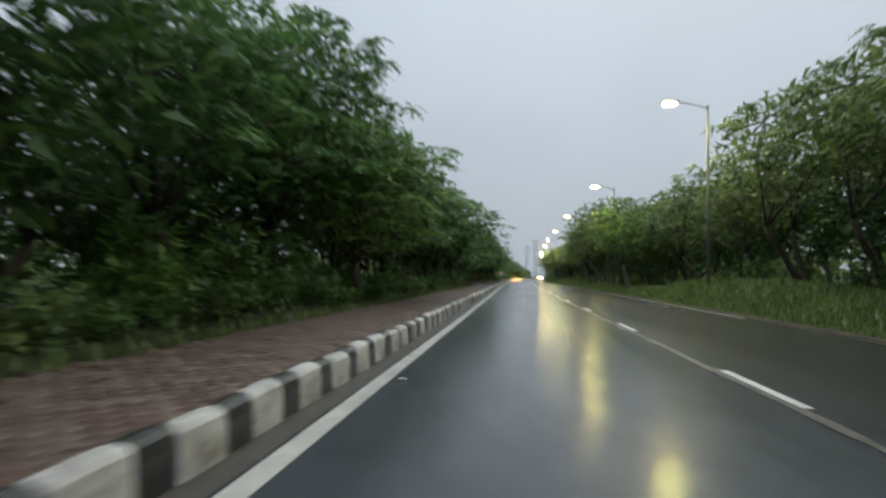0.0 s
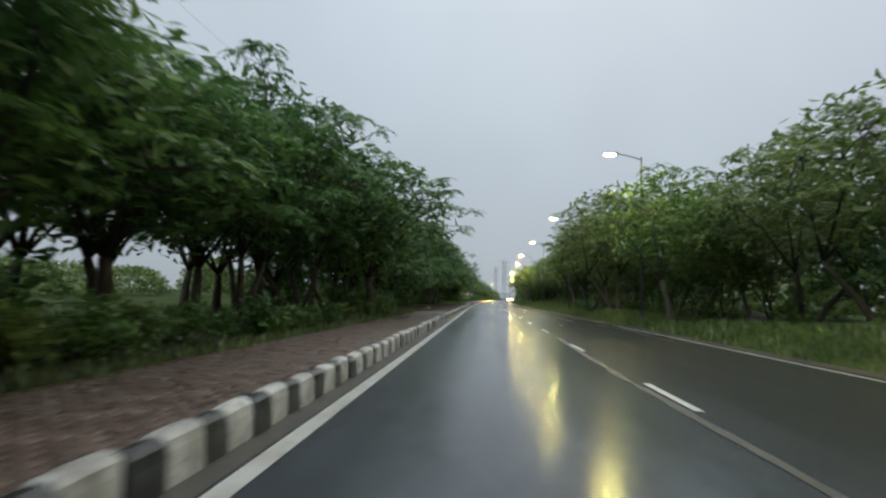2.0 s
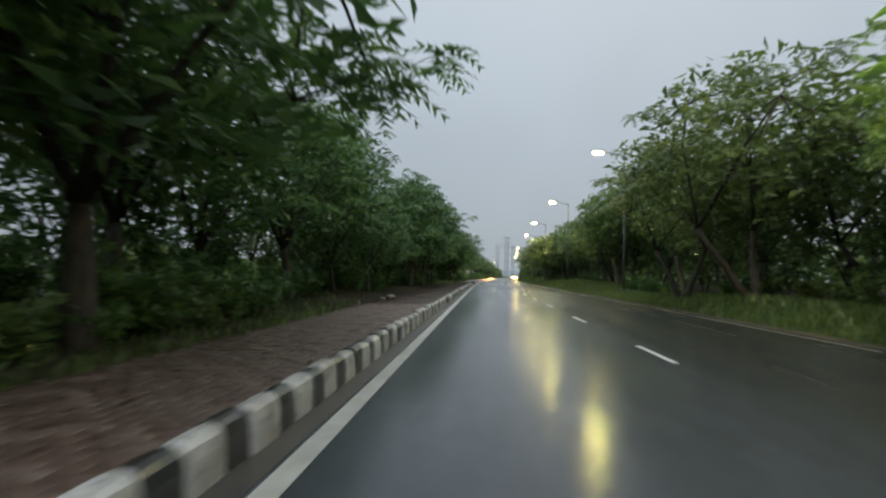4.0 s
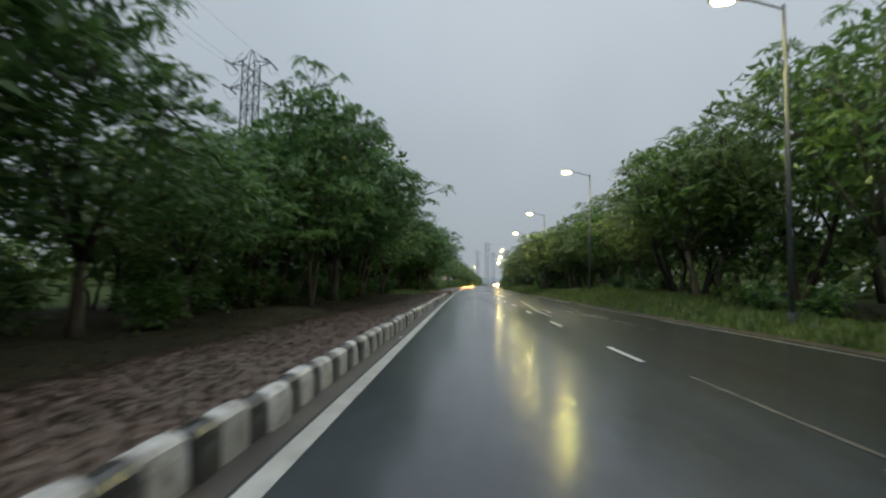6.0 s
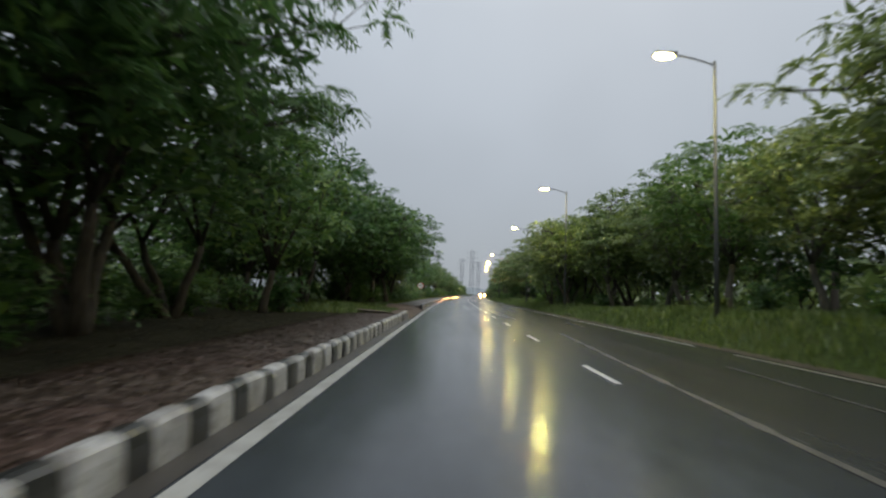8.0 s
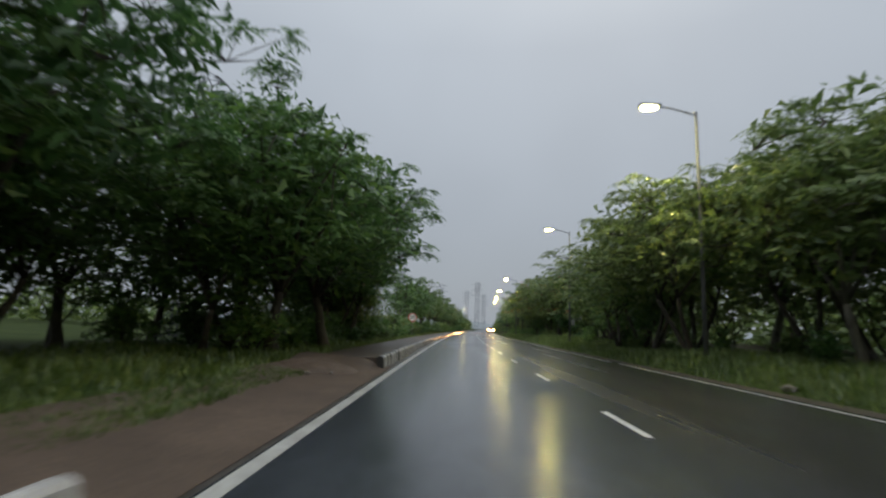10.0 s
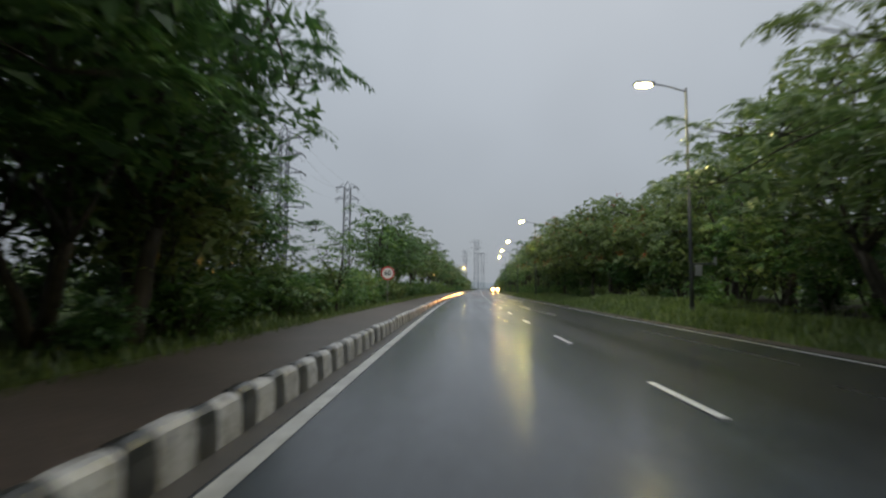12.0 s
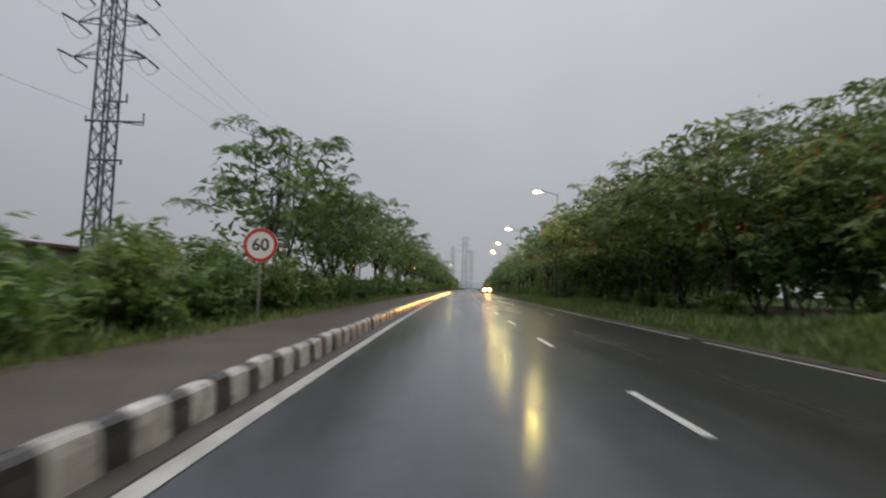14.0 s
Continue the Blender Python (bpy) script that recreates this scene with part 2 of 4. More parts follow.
LED_GLOW = glow_material("led_glow", (1.0, 0.85, 0.26), 720.0)
SIGN_WHITE = paint_material("sign_white", (0.75, 0.74, 0.70), 0.08, 0.35)
POST_PAINT = paint_material("post_paint", (0.26, 0.25, 0.24), 0.6, 0.5)
SIGN_RED = paint_material("sign_red", (0.55, 0.028, 0.022), 0.1, 0.35)
SIGN_BLACK = paint_material("sign_black", (0.012, 0.012, 0.013), 0.05, 0.4)
CAR_PAINT = paint_material("dark_car_paint", (0.03, 0.032, 0.036), 0.1, 0.25)
CAR_GLASS = metal_material("car_glass", (0.02, 0.022, 0.025), 0.08, 0.0)
RUBBER = metal_material("rubber", (0.02, 0.02, 0.02), 0.8, 0.0)
HEADLIGHT = glow_material("headlight_glow", (1.0, 0.48, 0.13), 150.0)
FOREST_FLOOR = earth_material("leaf_mould", (0.020, 0.020, 0.012), (0.044, 0.040, 0.024), 1.4, 0.9, 0.0, 0.1)
DEAD_LEAF = leaf_material("dead_leaf", (0.036, 0.024, 0.018), (0.058, 0.038, 0.028), (0.085, 0.060, 0.042))
WALL_GREY = earth_material("grey_plaster", (0.22, 0.215, 0.21), (0.32, 0.315, 0.30), 0.7, 0.8, 0.1)
ROOF_DARK = earth_material("dark_roof_sheet", (0.05, 0.048, 0.046), (0.09, 0.085, 0.08), 1.5, 0.6, 0.2)
STONE = earth_material("rough_stone", (0.10, 0.088, 0.076), (0.20, 0.178, 0.15), 4, 0.7, 0.2)
LITTER = paint_material("pale_litter", (0.6, 0.6, 0.6), 0.2, 0.4)
BOX_GREY = paint_material("grey_box_paint", (0.22, 0.23, 0.22), 0.3, 0.5)

# ---------------------------------------------------------------- the road's line and ground heights
KNOT_Y = (0.0, 38.0, 76.0, 114.0, 152.0, 190.0, 247.0, 323.0)
KNOT_C = (-0.00001, -0.00014, 0.00016, 0.00017, 0.00058, 0.00060, 0.00008, 0.0)
_gy = np.arange(-120.0, 1700.0, 1.0)
_slope = np.cumsum(np.interp(_gy, KNOT_Y, KNOT_C) * ((_gy > -1) & (_gy < 330)))
_shift = np.cumsum(_slope)
_shift = _shift - np.interp(0.0, _gy, _shift)


def bend(y):
    """Sideways shift of the road's line at y."""
    return np.interp(y, _gy, _shift)


def hump(y, c, w):
    return np.exp(-((y - c) / w) ** 2)


def ground_z(off, y):
    """Height of the ground at an offset from the road's line."""
    off = np.asarray(off, float)
    y = np.asarray(y, float)
    right = np.clip((off - 5.15) / 1.6, 0, 1)
    right = right * right * (3 - 2 * right)
    bank = 0.35 + 0.55 * hump(y, 36, 14) + 0.6 * hump(y, 108, 12) + 0.15 * np.sin(y * 0.21) + 0.2 * hump(y, 165, 12)
    left = np.clip((-6.2 - off) / 1.5, 0, 1)
    wav = 0.08 * np.sin(off * 0.9 + y * 0.4) + 0.06 * np.sin(y * 0.73 - off * 0.5)
    z = -0.06 + right * (bank + wav)
    z = np.where(off < -3.7, np.where(off < -6.2, 0.12 + left * (0.10 + wav), -0.06), z)
    return z


XL, XD, XR = -3.563, 0.433, 4.782


# ---------------------------------------------------------------- mesh helpers
def mesh_object(name, verts, faces, mat, parent=None, label="", smooth=False):
    me = bpy.data.meshes.new(name)
    me.from_pydata([tuple(map(float, v)) for v in verts], [], [tuple(map(int, q)) for q in faces])
    if smooth:
        me.polygons.foreach_set("use_smooth", [True] * len(me.polygons))
    me.materials.append(mat)
    me.update()
    ob = new(name, me)
    if parent:
        ob.parent = parent
    if label:
        ob["label"] = label
    return ob


def part(name, bm, mat, parent=None, label="", smooth=False):
    me = bpy.data.meshes.new(name)
    bm.to_mesh(me)
    bm.free()
    if smooth:
        me.polygons.foreach_set("use_smooth", [True] * len(me.polygons))
    me.materials.append(mat)
    ob = new(name, me)
    if parent:
        ob.parent = parent
    if label:
        ob["label"] = label
    return ob


def thing(name, m, label, category, group="", kind=""):
    ob = new(name)
    ob.empty_display_size = 0.3
    ob.matrix_world = m
    return tagged(ob, label, category, group, kind)


def box(bm, size, at=(0, 0, 0), bevel=0.0, m=None):
    r = bmesh.ops.create_cube(bm, size=1.0, matrix=(m or Matrix()) @ Matrix.Translation(at) @ Matrix.Diagonal((*size, 1)))
    if bevel:
        es = list({e for v in r["verts"] for e in v.link_edges})
        bmesh.ops.bevel(bm, geom=es, offset=bevel, segments=2, affect="EDGES", profile=0.6)
    return r["verts"]


def rod(bm, a, b, r1, r2=None, sides=10):
    a, b = Vector(a), Vector(b)
    d = b - a
    m = Matrix.Translation((a + b) / 2) @ d.to_track_quat("Z", "Y").to_matrix().to_4x4()
    bmesh.ops.create_cone(bm, cap_ends=True, segments=sides, radius1=r1, radius2=r1 if r2 is None else r2, depth=d.length, matrix=m)


def tube_mesh(lines, sides=6):
    """Tapered tubes along polylines: lines of [(point, radius), ...]."""
    verts, faces = [], []
    for line in lines:
        pts = [Vector(p) for p, r in line]
        base = len(verts)
        for i, (p, r) in enumerate(line):
            d = (pts[min(i + 1, len(pts) - 1)] - pts[max(i - 1, 0)]).normalized()
            u = d.orthogonal().normalized()
            w = d.cross(u)
            for k in range(sides):
                a = 2 * math.pi * k / sides
                verts.append(pts[i] + (u * math.cos(a) + w * math.sin(a)) * r)
        for i in range(len(line) - 1):
            for k in range(sides):
                k2 = (k + 1) % sides
                faces.append((base + i * sides + k, base + i * sides + k2, base + (i + 1) * sides + k2, base + (i + 1) * sides + k))
        faces.append(tuple(base + k for k in reversed(range(sides))))
        faces.append(tuple(base + (len(line) - 1) * sides + k for k in range(sides)))
    return verts, faces


def strip(name, x0, x1, y0, y1, z, mat, step=2.0, cross=1, z1=None):
    """A flat strip that follows the road's line."""
    ys = np.linspace(y0, y1, max(2, int(round((y1 - y0) / step)) + 1))
    xs = np.linspace(x0, x1, cross + 1)
    verts = [(x + float(bend(y)), y, z if z1 is None else z + (z1 - z) * i / cross) for y in ys for i, x in enumerate(xs)]
    n = cross + 1
    faces = [(j * n + i, j * n + i + 1, (j + 1) * n + i + 1, (j + 1) * n + i) for j in range(len(ys) - 1) for i in range(cross)]
    return mesh_object(name, verts, faces, mat)


def profile_run(name, profile, y0, y1, mat, step=2.0):
    """A solid run along the road's line with the given (offset, z) outline."""
    ys = np.linspace(y0, y1, max(2, int(round((y1 - y0) / step)) + 1))
    n = len(profile)
    verts = [(x + float(bend(y)), y, z) for y in ys for x, z in profile]
    faces = [(j * n + i, j * n + (i + 1) % n, (j + 1) * n + (i + 1) % n, (j + 1) * n + i) for j in range(len(ys) - 1) for i in range(n)]
    faces.append(tuple(range(n - 1, -1, -1)))
    faces.append(tuple((len(ys) - 1) * n + i for i in range(n)))
    return mesh_object(name, verts, faces, mat)


# ---------------------------------------------------------------- ground, road, path
GAP0, GAP1 = 112.4, 124.37     # a dirt entry breaks the kerb here
offs = [-900, -400, -200, -120, -70, -45, -32, -24, -18, -14, -11.5, -9.5, -8.6, -7.8, -7.2, -6.7, -6.2, -6.19, -5.2, -4.1, -3.8, -2, 0, 2, 4, 5.0,
        5.15, 5.4, 5.7, 6.0, 6.3, 6.6, 6.9, 7.4, 8, 9, 10.5, 12, 14, 17, 21, 28, 40, 70, 120, 200, 400, 900]
gys = np.concatenate([np.arange(-110, 0, 10.0), np.arange(0, 260, 1.6), np.arange(260, 500, 10.0), [520, 600, 700, 850, 1050, 1300, 1650]])
gv, gf = [], []
for y in gys:
    zs = ground_z(offs, np.full(len(offs), y))
    for o, z in zip(offs, zs):
        gv.append((o + float(bend(y)), y, float(z)))
nn = len(offs)
for j in range(len(gys) - 1):
    for i in range(nn - 1):
        gf.append((j * nn + i, j * nn + i + 1, (j + 1) * nn + i + 1, (j + 1) * nn + i))
ground = mesh_object("ground", gv, gf, SOIL, smooth=True)
tagged(ground, "dark wet grassy soil beside the road", "ground", kind="structure")

for xa, xb, yb, cells in ((-14.0, -6.46, 111, 10), (10.8, 30.0, 260, 24)):
    litter_floor = strip("leaf_mould", xa, xb, -40, yb, 0.27, FOREST_FLOOR, 1.6, cells)
    for v in litter_floor.data.vertices:
        v.co.z = float(ground_z(v.co.x - float(bend(v.co.y)), v.co.y)) + 0.03
    tagged(litter_floor, "dark wet leaf mould under the roadside trees", "ground", kind="structure")
road = strip("road", -3.98, 5.2, -110, 900, 0.0, ASPHALT, 4.0, 18)
# weight of the painted tree reflection, rising towards the verge
verge_dark = road.data.attributes.new("verge_dark", "FLOAT", "POINT")
for k, v in enumerate(road.data.vertices):
    across = v.co.x - float(bend(v.co.y))
    verge_dark.data[k].value = min(1.0, max(0.0, (across + 0.1) / 1.7))
tagged(road, "wet dark asphalt road, tree reflection painted dark into its verge lane", "road", kind="structure")
gutter = strip("gutter", -3.94, XL - 0.12, -100, 420, 0.004, SILT, 2.0, 2)
tagged(gutter, "brown silt washed along the kerb foot", "gutter", kind="structure")
verge_edge = strip("road_shoulder", 5.0, 5.4, -60, 420, 0.006, MUD, 2.0, 2, 0.03)
tagged(verge_edge, "muddy brown shoulder beside the asphalt", "shoulder", kind="structure")

edge_l = strip("edge_line", XL - 0.085, XL + 0.085, -60, 420, 0.008, EDGE_WHITE, 2.0, 1)
tagged(edge_l, "solid white painted edge line on wet asphalt", "road marking", kind="structure")
for k, (a, b) in enumerate(((-40, 27.5), (28.6, 58), (58.6, 101), (103, 131), (132, 164.5), (165.2, 330))):
    e = strip("verge_line", XR - 0.05, XR + 0.05, a, b, 0.008, LINE_WORN if k == 0 else LINE_DIM if k == 2 else LINE_WHITE, 2.0, 1)
    tagged(e, "thin worn white edge line by the verge", "road marking", kind="structure")
def wandering(name, ys, xs, half, z, mat):
    """A narrow worn line on the road whose offset wanders along the way."""
    yy = np.arange(ys[0], ys[-1], 0.3)
    verts, faces = [], []
    for j, q in enumerate(yy):
        o = float(np.interp(q, ys, xs)) + 0.035 * noise.noise(Vector((q * 0.5, 4.0, 1.0)))
        w = half * max(0.2, 1 + 0.9 * noise.noise(Vector((q * 1.1, 0.0, 2.0))) + 0.6 * noise.noise(Vector((q * 3.7, 5.0, 2.0))))
        verts += [(o - w + float(bend(q)), q, z), (o + w + float(bend(q)), q, z)]
        if j:
            faces.append((2 * j - 2, 2 * j - 1, 2 * j + 1, 2 * j))
    return mesh_object(name, verts, faces, mat)


for ys, xs, half in (((-40, 20, 40, 47.5), (0.40, 0.33, 0.25, 0.42), 0.06), ((71.5, 75.2), (0.62, 0.66), 0.03), ((87.6, 91, 96, 106), (0.92, 0.94, 1.2, 1.75), 0.05)):
    seam = wandering("lane_seam", ys, xs, half, 0.006, SEAM)
    tagged(seam, "pale worn joint line between the lanes", "road marking", kind="structure")
old_line = wandering("old_lane_line", (91.5, 95, 98.8), (3.05, 3.15, 3.35), 0.03, 0.006, SEAM)
tagged(old_line, "short worn pale line left on the verge lane", "road marking", kind="structure")
for k in range(-6, 60):
    y = 10.235 + 6.608 * k
    d = strip("lane_dash", XD - 0.055, XD + 0.055, y, y + 1.89, 0.011, LINE_WHITE, 1.0, 1)
    tagged(d, "white painted lane dash on wet asphalt", "road marking", "lane dashes", "structure")

# footpath beds, with the kerb in front of them
PATH_Z = 0.20
for a, b in ((-60, GAP0 - 0.6), (GAP1 + 0.6, 380)):
    bed = profile_run("path_bed", [(-6.45, -0.1), (-4.08, -0.1), (-4.08, PATH_Z - 0.015 + (0.08 if a > 0 else 0)), (-6.45, PATH_Z - 0.015 + (0.05 if a > 0 else 0))], a, b, DIRT if a < 0 else SLAB)
    tagged(bed, "brown silted bed of the raised footpath" if a < 0 else "grey-brown wet raised footpath", "footpath", kind="structure")

# the dirt entry: a ramp from the road up to the trees
ev, ef = [], []
ex = np.linspace(-3.75, -6.3, 14)
ey = np.linspace(GAP0 - 0.7, GAP1 + 0.7, 16)
for y in ey:
    for x in ex:
        t = min(1.0, max(0.0, (-x - 3.75) / 2.6))
        side = max(0.0, abs(y - (GAP0 + GAP1) / 2) - 4.6) / 1.3
        z = 0.012 + 0.2 * t * t + 0.04 * math.sin(x * 2.1 + y) * t + 0.20 * min(1, side) * min(1, max(0, (-x - 4.0) / 0.5))
        ev.append((x + float(bend(y)), y, z))
for j in range(15):
    for i in range(13):
        ef.append((j * 14 + i, (j + 1) * 14 + i, (j + 1) * 14 + i + 1, j * 14 + i + 1))
entry = mesh_object("dirt_entry", ev, ef, DIRT, smooth=True)
tagged(entry, "reddish brown wet dirt entry between the kerbs", "dirt entry", kind="structure")


# ---------------------------------------------------------------- trees
def frond_mesh(rng, base, way, length, pairs=5, width=0.09, leaf=0.17, droop=0.35):
    """Feathered leaves: base (n,3), way (n,3), length (n). Gives vertices and three-sided leaflets."""
    n = len(base)
    way = way / np.linalg.norm(way, axis=1)[:, None]
    side = np.cross(way, np.array([0, 0, 1.0]) + rng.normal(0, 0.25, (n, 3)))
    side /= np.linalg.norm(side, axis=1)[:, None] + 1e-6
    down = np.array([0, 0, -1.0])
    tris = []
    for k in range(pairs):
        s = (k + 0.6) / pairs
        p = base + way * (length * s)[:, None] + down * (droop * length * s * s)[:, None]
        run = way + down * 2 * droop * s
        run /= np.linalg.norm(run, axis=1)[:, None]
        ln = leaf * (1.2 - 0.75 * abs(s - 0.45)) * rng.uniform(0.85, 1.15, n)
        for sg in (-1, 1):
            d = side * sg * 0.8 + run * 0.6 + down * 0.25 + rng.normal(0, 0.1, (n, 3))
            d /= np.linalg.norm(d, axis=1)[:, None]
            hw = run * width * 0.5
            tris.append(np.stack([p - hw, p + hw, p + d * ln[:, None] + hw * 0.4], 1))
    q = np.concatenate(tris, 0).reshape(-1, 3)
    return q, np.arange(len(q)).reshape(-1, 3)


def leaf_blades(rng, pts, size):
    """Loose three-sided leaves about the given points."""
    n = len(pts)
    d = rng.normal(0, 1, (n, 3)) * np.array([1, 1, 0.6])
    d /= np.linalg.norm(d, axis=1)[:, None]
    w = np.cross(d, rng.normal(0, 1, (n, 3)))
    w /= np.linalg.norm(w, axis=1)[:, None] + 1e-6
    s = size * rng.uniform(0.6, 1.3, n)[:, None]
    q = np.stack([pts - d * s - w * s * 0.36, pts - d * s * 0.4 + w * s * 0.42, pts + d * s], 1).reshape(-1, 3)
    return q, np.arange(len(q)).reshape(-1, 3)


def fast_mesh(name, verts, faces, mat):
    me = bpy.data.meshes.new(name)
    me.vertices.add(len(verts))
    me.vertices.foreach_set("co", np.asarray(verts, np.float32).ravel())
    nf, sides = np.asarray(faces).shape
    me.loops.add(nf * sides)
    me.loops.foreach_set("vertex_index", np.asarray(faces, np.int32).ravel())
    me.polygons.add(nf)
    me.polygons.foreach_set("loop_start", np.arange(0, nf * sides, sides, dtype=np.int32))
    me.update(calc_edges=True)
    me.validate()
    me.materials.append(mat)
    return me


def make_tree(seed, height, radius, fork, tips, fronds, leaf_mat, bark, label, flowers=0, leaf=0.172, width=0.088, filler=2100, stems=1, squash=0.75, pairs=5, lobes=19):
    """One tree at the origin: tapered trunk, forked limbs and a crown of feathered leaves."""
    rng = np.random.default_rng(seed)
    root = thing("tree", Matrix(), label, "tree", "roadside trees")
    trunk_lines, limb_lines, ends = [], [], []
    centre = np.array([0, 0, fork + (height - fork) * 0.52])
    vert_r = (height - fork) * 0.55
    for s in range(stems):
        lean = rng.normal(0, 0.16, 2) + (0 if stems == 1 else 0.35) * np.array([math.cos(s * 2.4), math.sin(s * 2.4)])
        top = np.array([lean[0] * fork, lean[1] * fork, fork])
        r0 = 0.17 * (height / 8) * (1 if stems == 1 else 0.7)
        line = []
        for k in range(5):
            u = k / 4
            line.append(((lean[0] * fork * u + rng.normal(0, 0.03), lean[1] * fork * u + rng.normal(0, 0.03), fork * u - 0.15 * (1 - u)), r0 * (1.45 - 0.75 * u ** 0.5)))
        trunk_lines.append(line)
        limbs = max(3, int(6 / stems))
        for k in range(limbs):
            a = 2 * math.pi * (k + rng.uniform(0, 0.7)) / limbs + s
            el = rng.uniform(0.35, 1.15)
            reach = radius * rng.uniform(0.62, 0.95)
            tip = centre + np.array([math.cos(a) * reach * math.cos(el), math.sin(a) * reach * math.cos(el), vert_r * (math.sin(el) - 0.25)])
            p0 = np.array(line[-1][0])
            pm = p0 * 0.5 + tip * 0.5 + np.array([0, 0, 0.25]) + rng.normal(0, 0.2, 3)
            limb_lines.append([(tuple(p0), r0 * 0.55), (tuple(p0 * 0.6 + pm * 0.4), r0 * 0.45), (tuple(pm), r0 * 0.32), (tuple(tip), r0 * 0.12)])
            ends.append((pm, tip))
    # shelves of foliage: each lobe is a flat dome of twigs on a branch of its own
    tips_pts, tips_dir = [], []
    each = max(3, tips // lobes)
    for g in range(lobes):
        u = (g + 0.5) / lobes
        dz = 1.0 - 1.62 * u + rng.normal(0, 0.06)
        a = g * 2.39996 + rng.normal(0, 0.3)
        flat = math.sqrt(max(0.0, 1 - dz * dz))
        d = np.array([math.cos(a) * flat, math.sin(a) * flat, dz])
        reach = rng.uniform(0.58, 0.92)
        c = centre + d * np.array([radius, radius, vert_r]) * reach
        lobe_r = radius * rng.uniform(0.25, 0.40)
        pm, tp = min(ends, key=lambda e: np.linalg.norm(e[1] - c))
        q = pm * 0.35 + tp * 0.65
        sag = c + np.array([0, 0, -0.3])
        limb_lines.append([(tuple(q), 0.04), (tuple(q * 0.5 + sag * 0.5 + np.array([0, 0, 0.12])), 0.03), (tuple(sag), 0.022)])
        for _ in range(each):
            b_, r_ = rng.uniform(0, 6.283), math.sqrt(rng.uniform(0, 1))
            out = np.array([math.cos(b_) * r_, math.sin(b_) * r_, 0.0])
            p = c + out * lobe_r + np.array([0, 0, lobe_r * (0.42 * (1 - r_ * r_) - 0.12) + rng.normal(0, 0.09)]) + d * np.array([0.5, 0.5, 0.15]) * lobe_r * rng.uniform(-0.4, 1.0)
            p[2] = max(p[2], fork * squash)
            tips_pts.append(p)
            up = out * 0.8 + d * 0.5 + np.array([0, 0, 0.5])
            tips_dir.append(up / np.linalg.norm(up))
            limb_lines.append([(tuple(sag), 0.018), (tuple(p), 0.006)])
    tips_pts, tips_dir = np.array(tips_pts), np.array(tips_dir)
    pick = np.repeat(np.arange(len(tips_pts)), fronds)
    # each twig ends in a parasol of drooping feathered leaves
    spin = np.tile(np.arange(fronds), len(tips_pts)) * (2 * np.pi / fronds) + np.repeat(rng.uniform(0, 6.28, len(tips_pts)), fronds) + rng.normal(0, 0.2, len(pick))
    way = np.stack([np.cos(spin), np.sin(spin), rng.normal(0.30, 0.16, len(pick))], 1) + tips_dir[pick] * np.array([0.35, 0.35, 0.1])
    base = tips_pts[pick] + rng.normal(0, 0.05, (len(pick), 3))
    v, f = frond_mesh(rng, base, way, rng.uniform(0.38, 0.66, len(pick)), pairs, width, leaf, 0.62)
    if filler:
        d = rng.normal(0, 1, (filler, 3))
        d /= np.linalg.norm(d, axis=1)[:, None]
        pts = centre + d * np.array([radius, radius, vert_r]) * (rng.uniform(0.15, 0.82, filler) ** 0.6)[:, None]
        pts[:, 2] = np.maximum(pts[:, 2], fork * squash)
        v2, f2 = leaf_blades(rng, pts, 0.23 if filler > 800 else 0.27)
        f = np.concatenate([f, f2 + len(v)])
        v = np.concatenate([v, v2])
    mesh_object("trunk", *tube_mesh(trunk_lines, 9), bark, root, smooth=True)
    mesh_object("bough", *tube_mesh(limb_lines, 3), bark, root, smooth=True)
    crown = new("crown", fast_mesh("crown", v, f, leaf_mat))
    crown.parent = root
    if flowers:
        sel = rng.choice(np.flatnonzero(tips_dir[:, 2] > 0.05)[::2], flowers, replace=True)
        pts = tips_pts[sel] + tips_dir[sel] * rng.uniform(0.0, 0.35, flowers)[:, None] + rng.normal(0, 0.14, (flowers, 3)) + np.array([0, 0, 0.12])
        v3, f3 = leaf_blades(rng, pts, 0.08)
        fl = new("blossom", fast_mesh("blossom", v3, f3, FLOWER))
        fl.parent = root
        fl["label"] = "orange-red blossom clusters on the crown"
    return root


def make_shrub(seed, height, radius, count, mat, label, leaf=0.078):
    rng = np.random.default_rng(seed)
    root = thing("shrub", Matrix(), label, "shrub", "roadside shrubs")
    lines, tips = [], []
    for k in range(16):
        a, el = rng.uniform(0, 2 * math.pi), rng.uniform(0.35, 1.45)
        ln = rng.uniform(0.6, 1.0)
        p = np.array([math.cos(a) * math.cos(el) * radius * ln, math.sin(a) * math.cos(el) * radius * ln, math.sin(el) * height * ln])
        lines.append([((0, 0, -0.1), 0.022), (tuple(p * 0.5 + rng.normal(0, 0.06, 3)), 0.014), (tuple(p), 0.005)])
        tips.append(p)
    tips = np.array(tips)
    pick = rng.integers(0, 16, count)
    u = rng.uniform(0.35, 1.05, count)[:, None]
    base = tips[pick] * u + rng.normal(0, 0.13 * height / 1.5, (count, 3))
    base[:, 2] = np.maximum(base[:, 2], 0.05)
    way = rng.normal(0, 0.7, (count, 3)) + np.array([0, 0, 0.35]) + tips[pick] * 0.3
    v, f = frond_mesh(rng, base, way, rng.uniform(0.2, 0.4, count), 2, leaf * 1.3, leaf * 2.0, 0.3)
    mesh_object("stem", *tube_mesh(lines, 3), BARK, root)
    crown = new("foliage", fast_mesh("foliage", v, f, mat))
    crown.parent = root
    return root


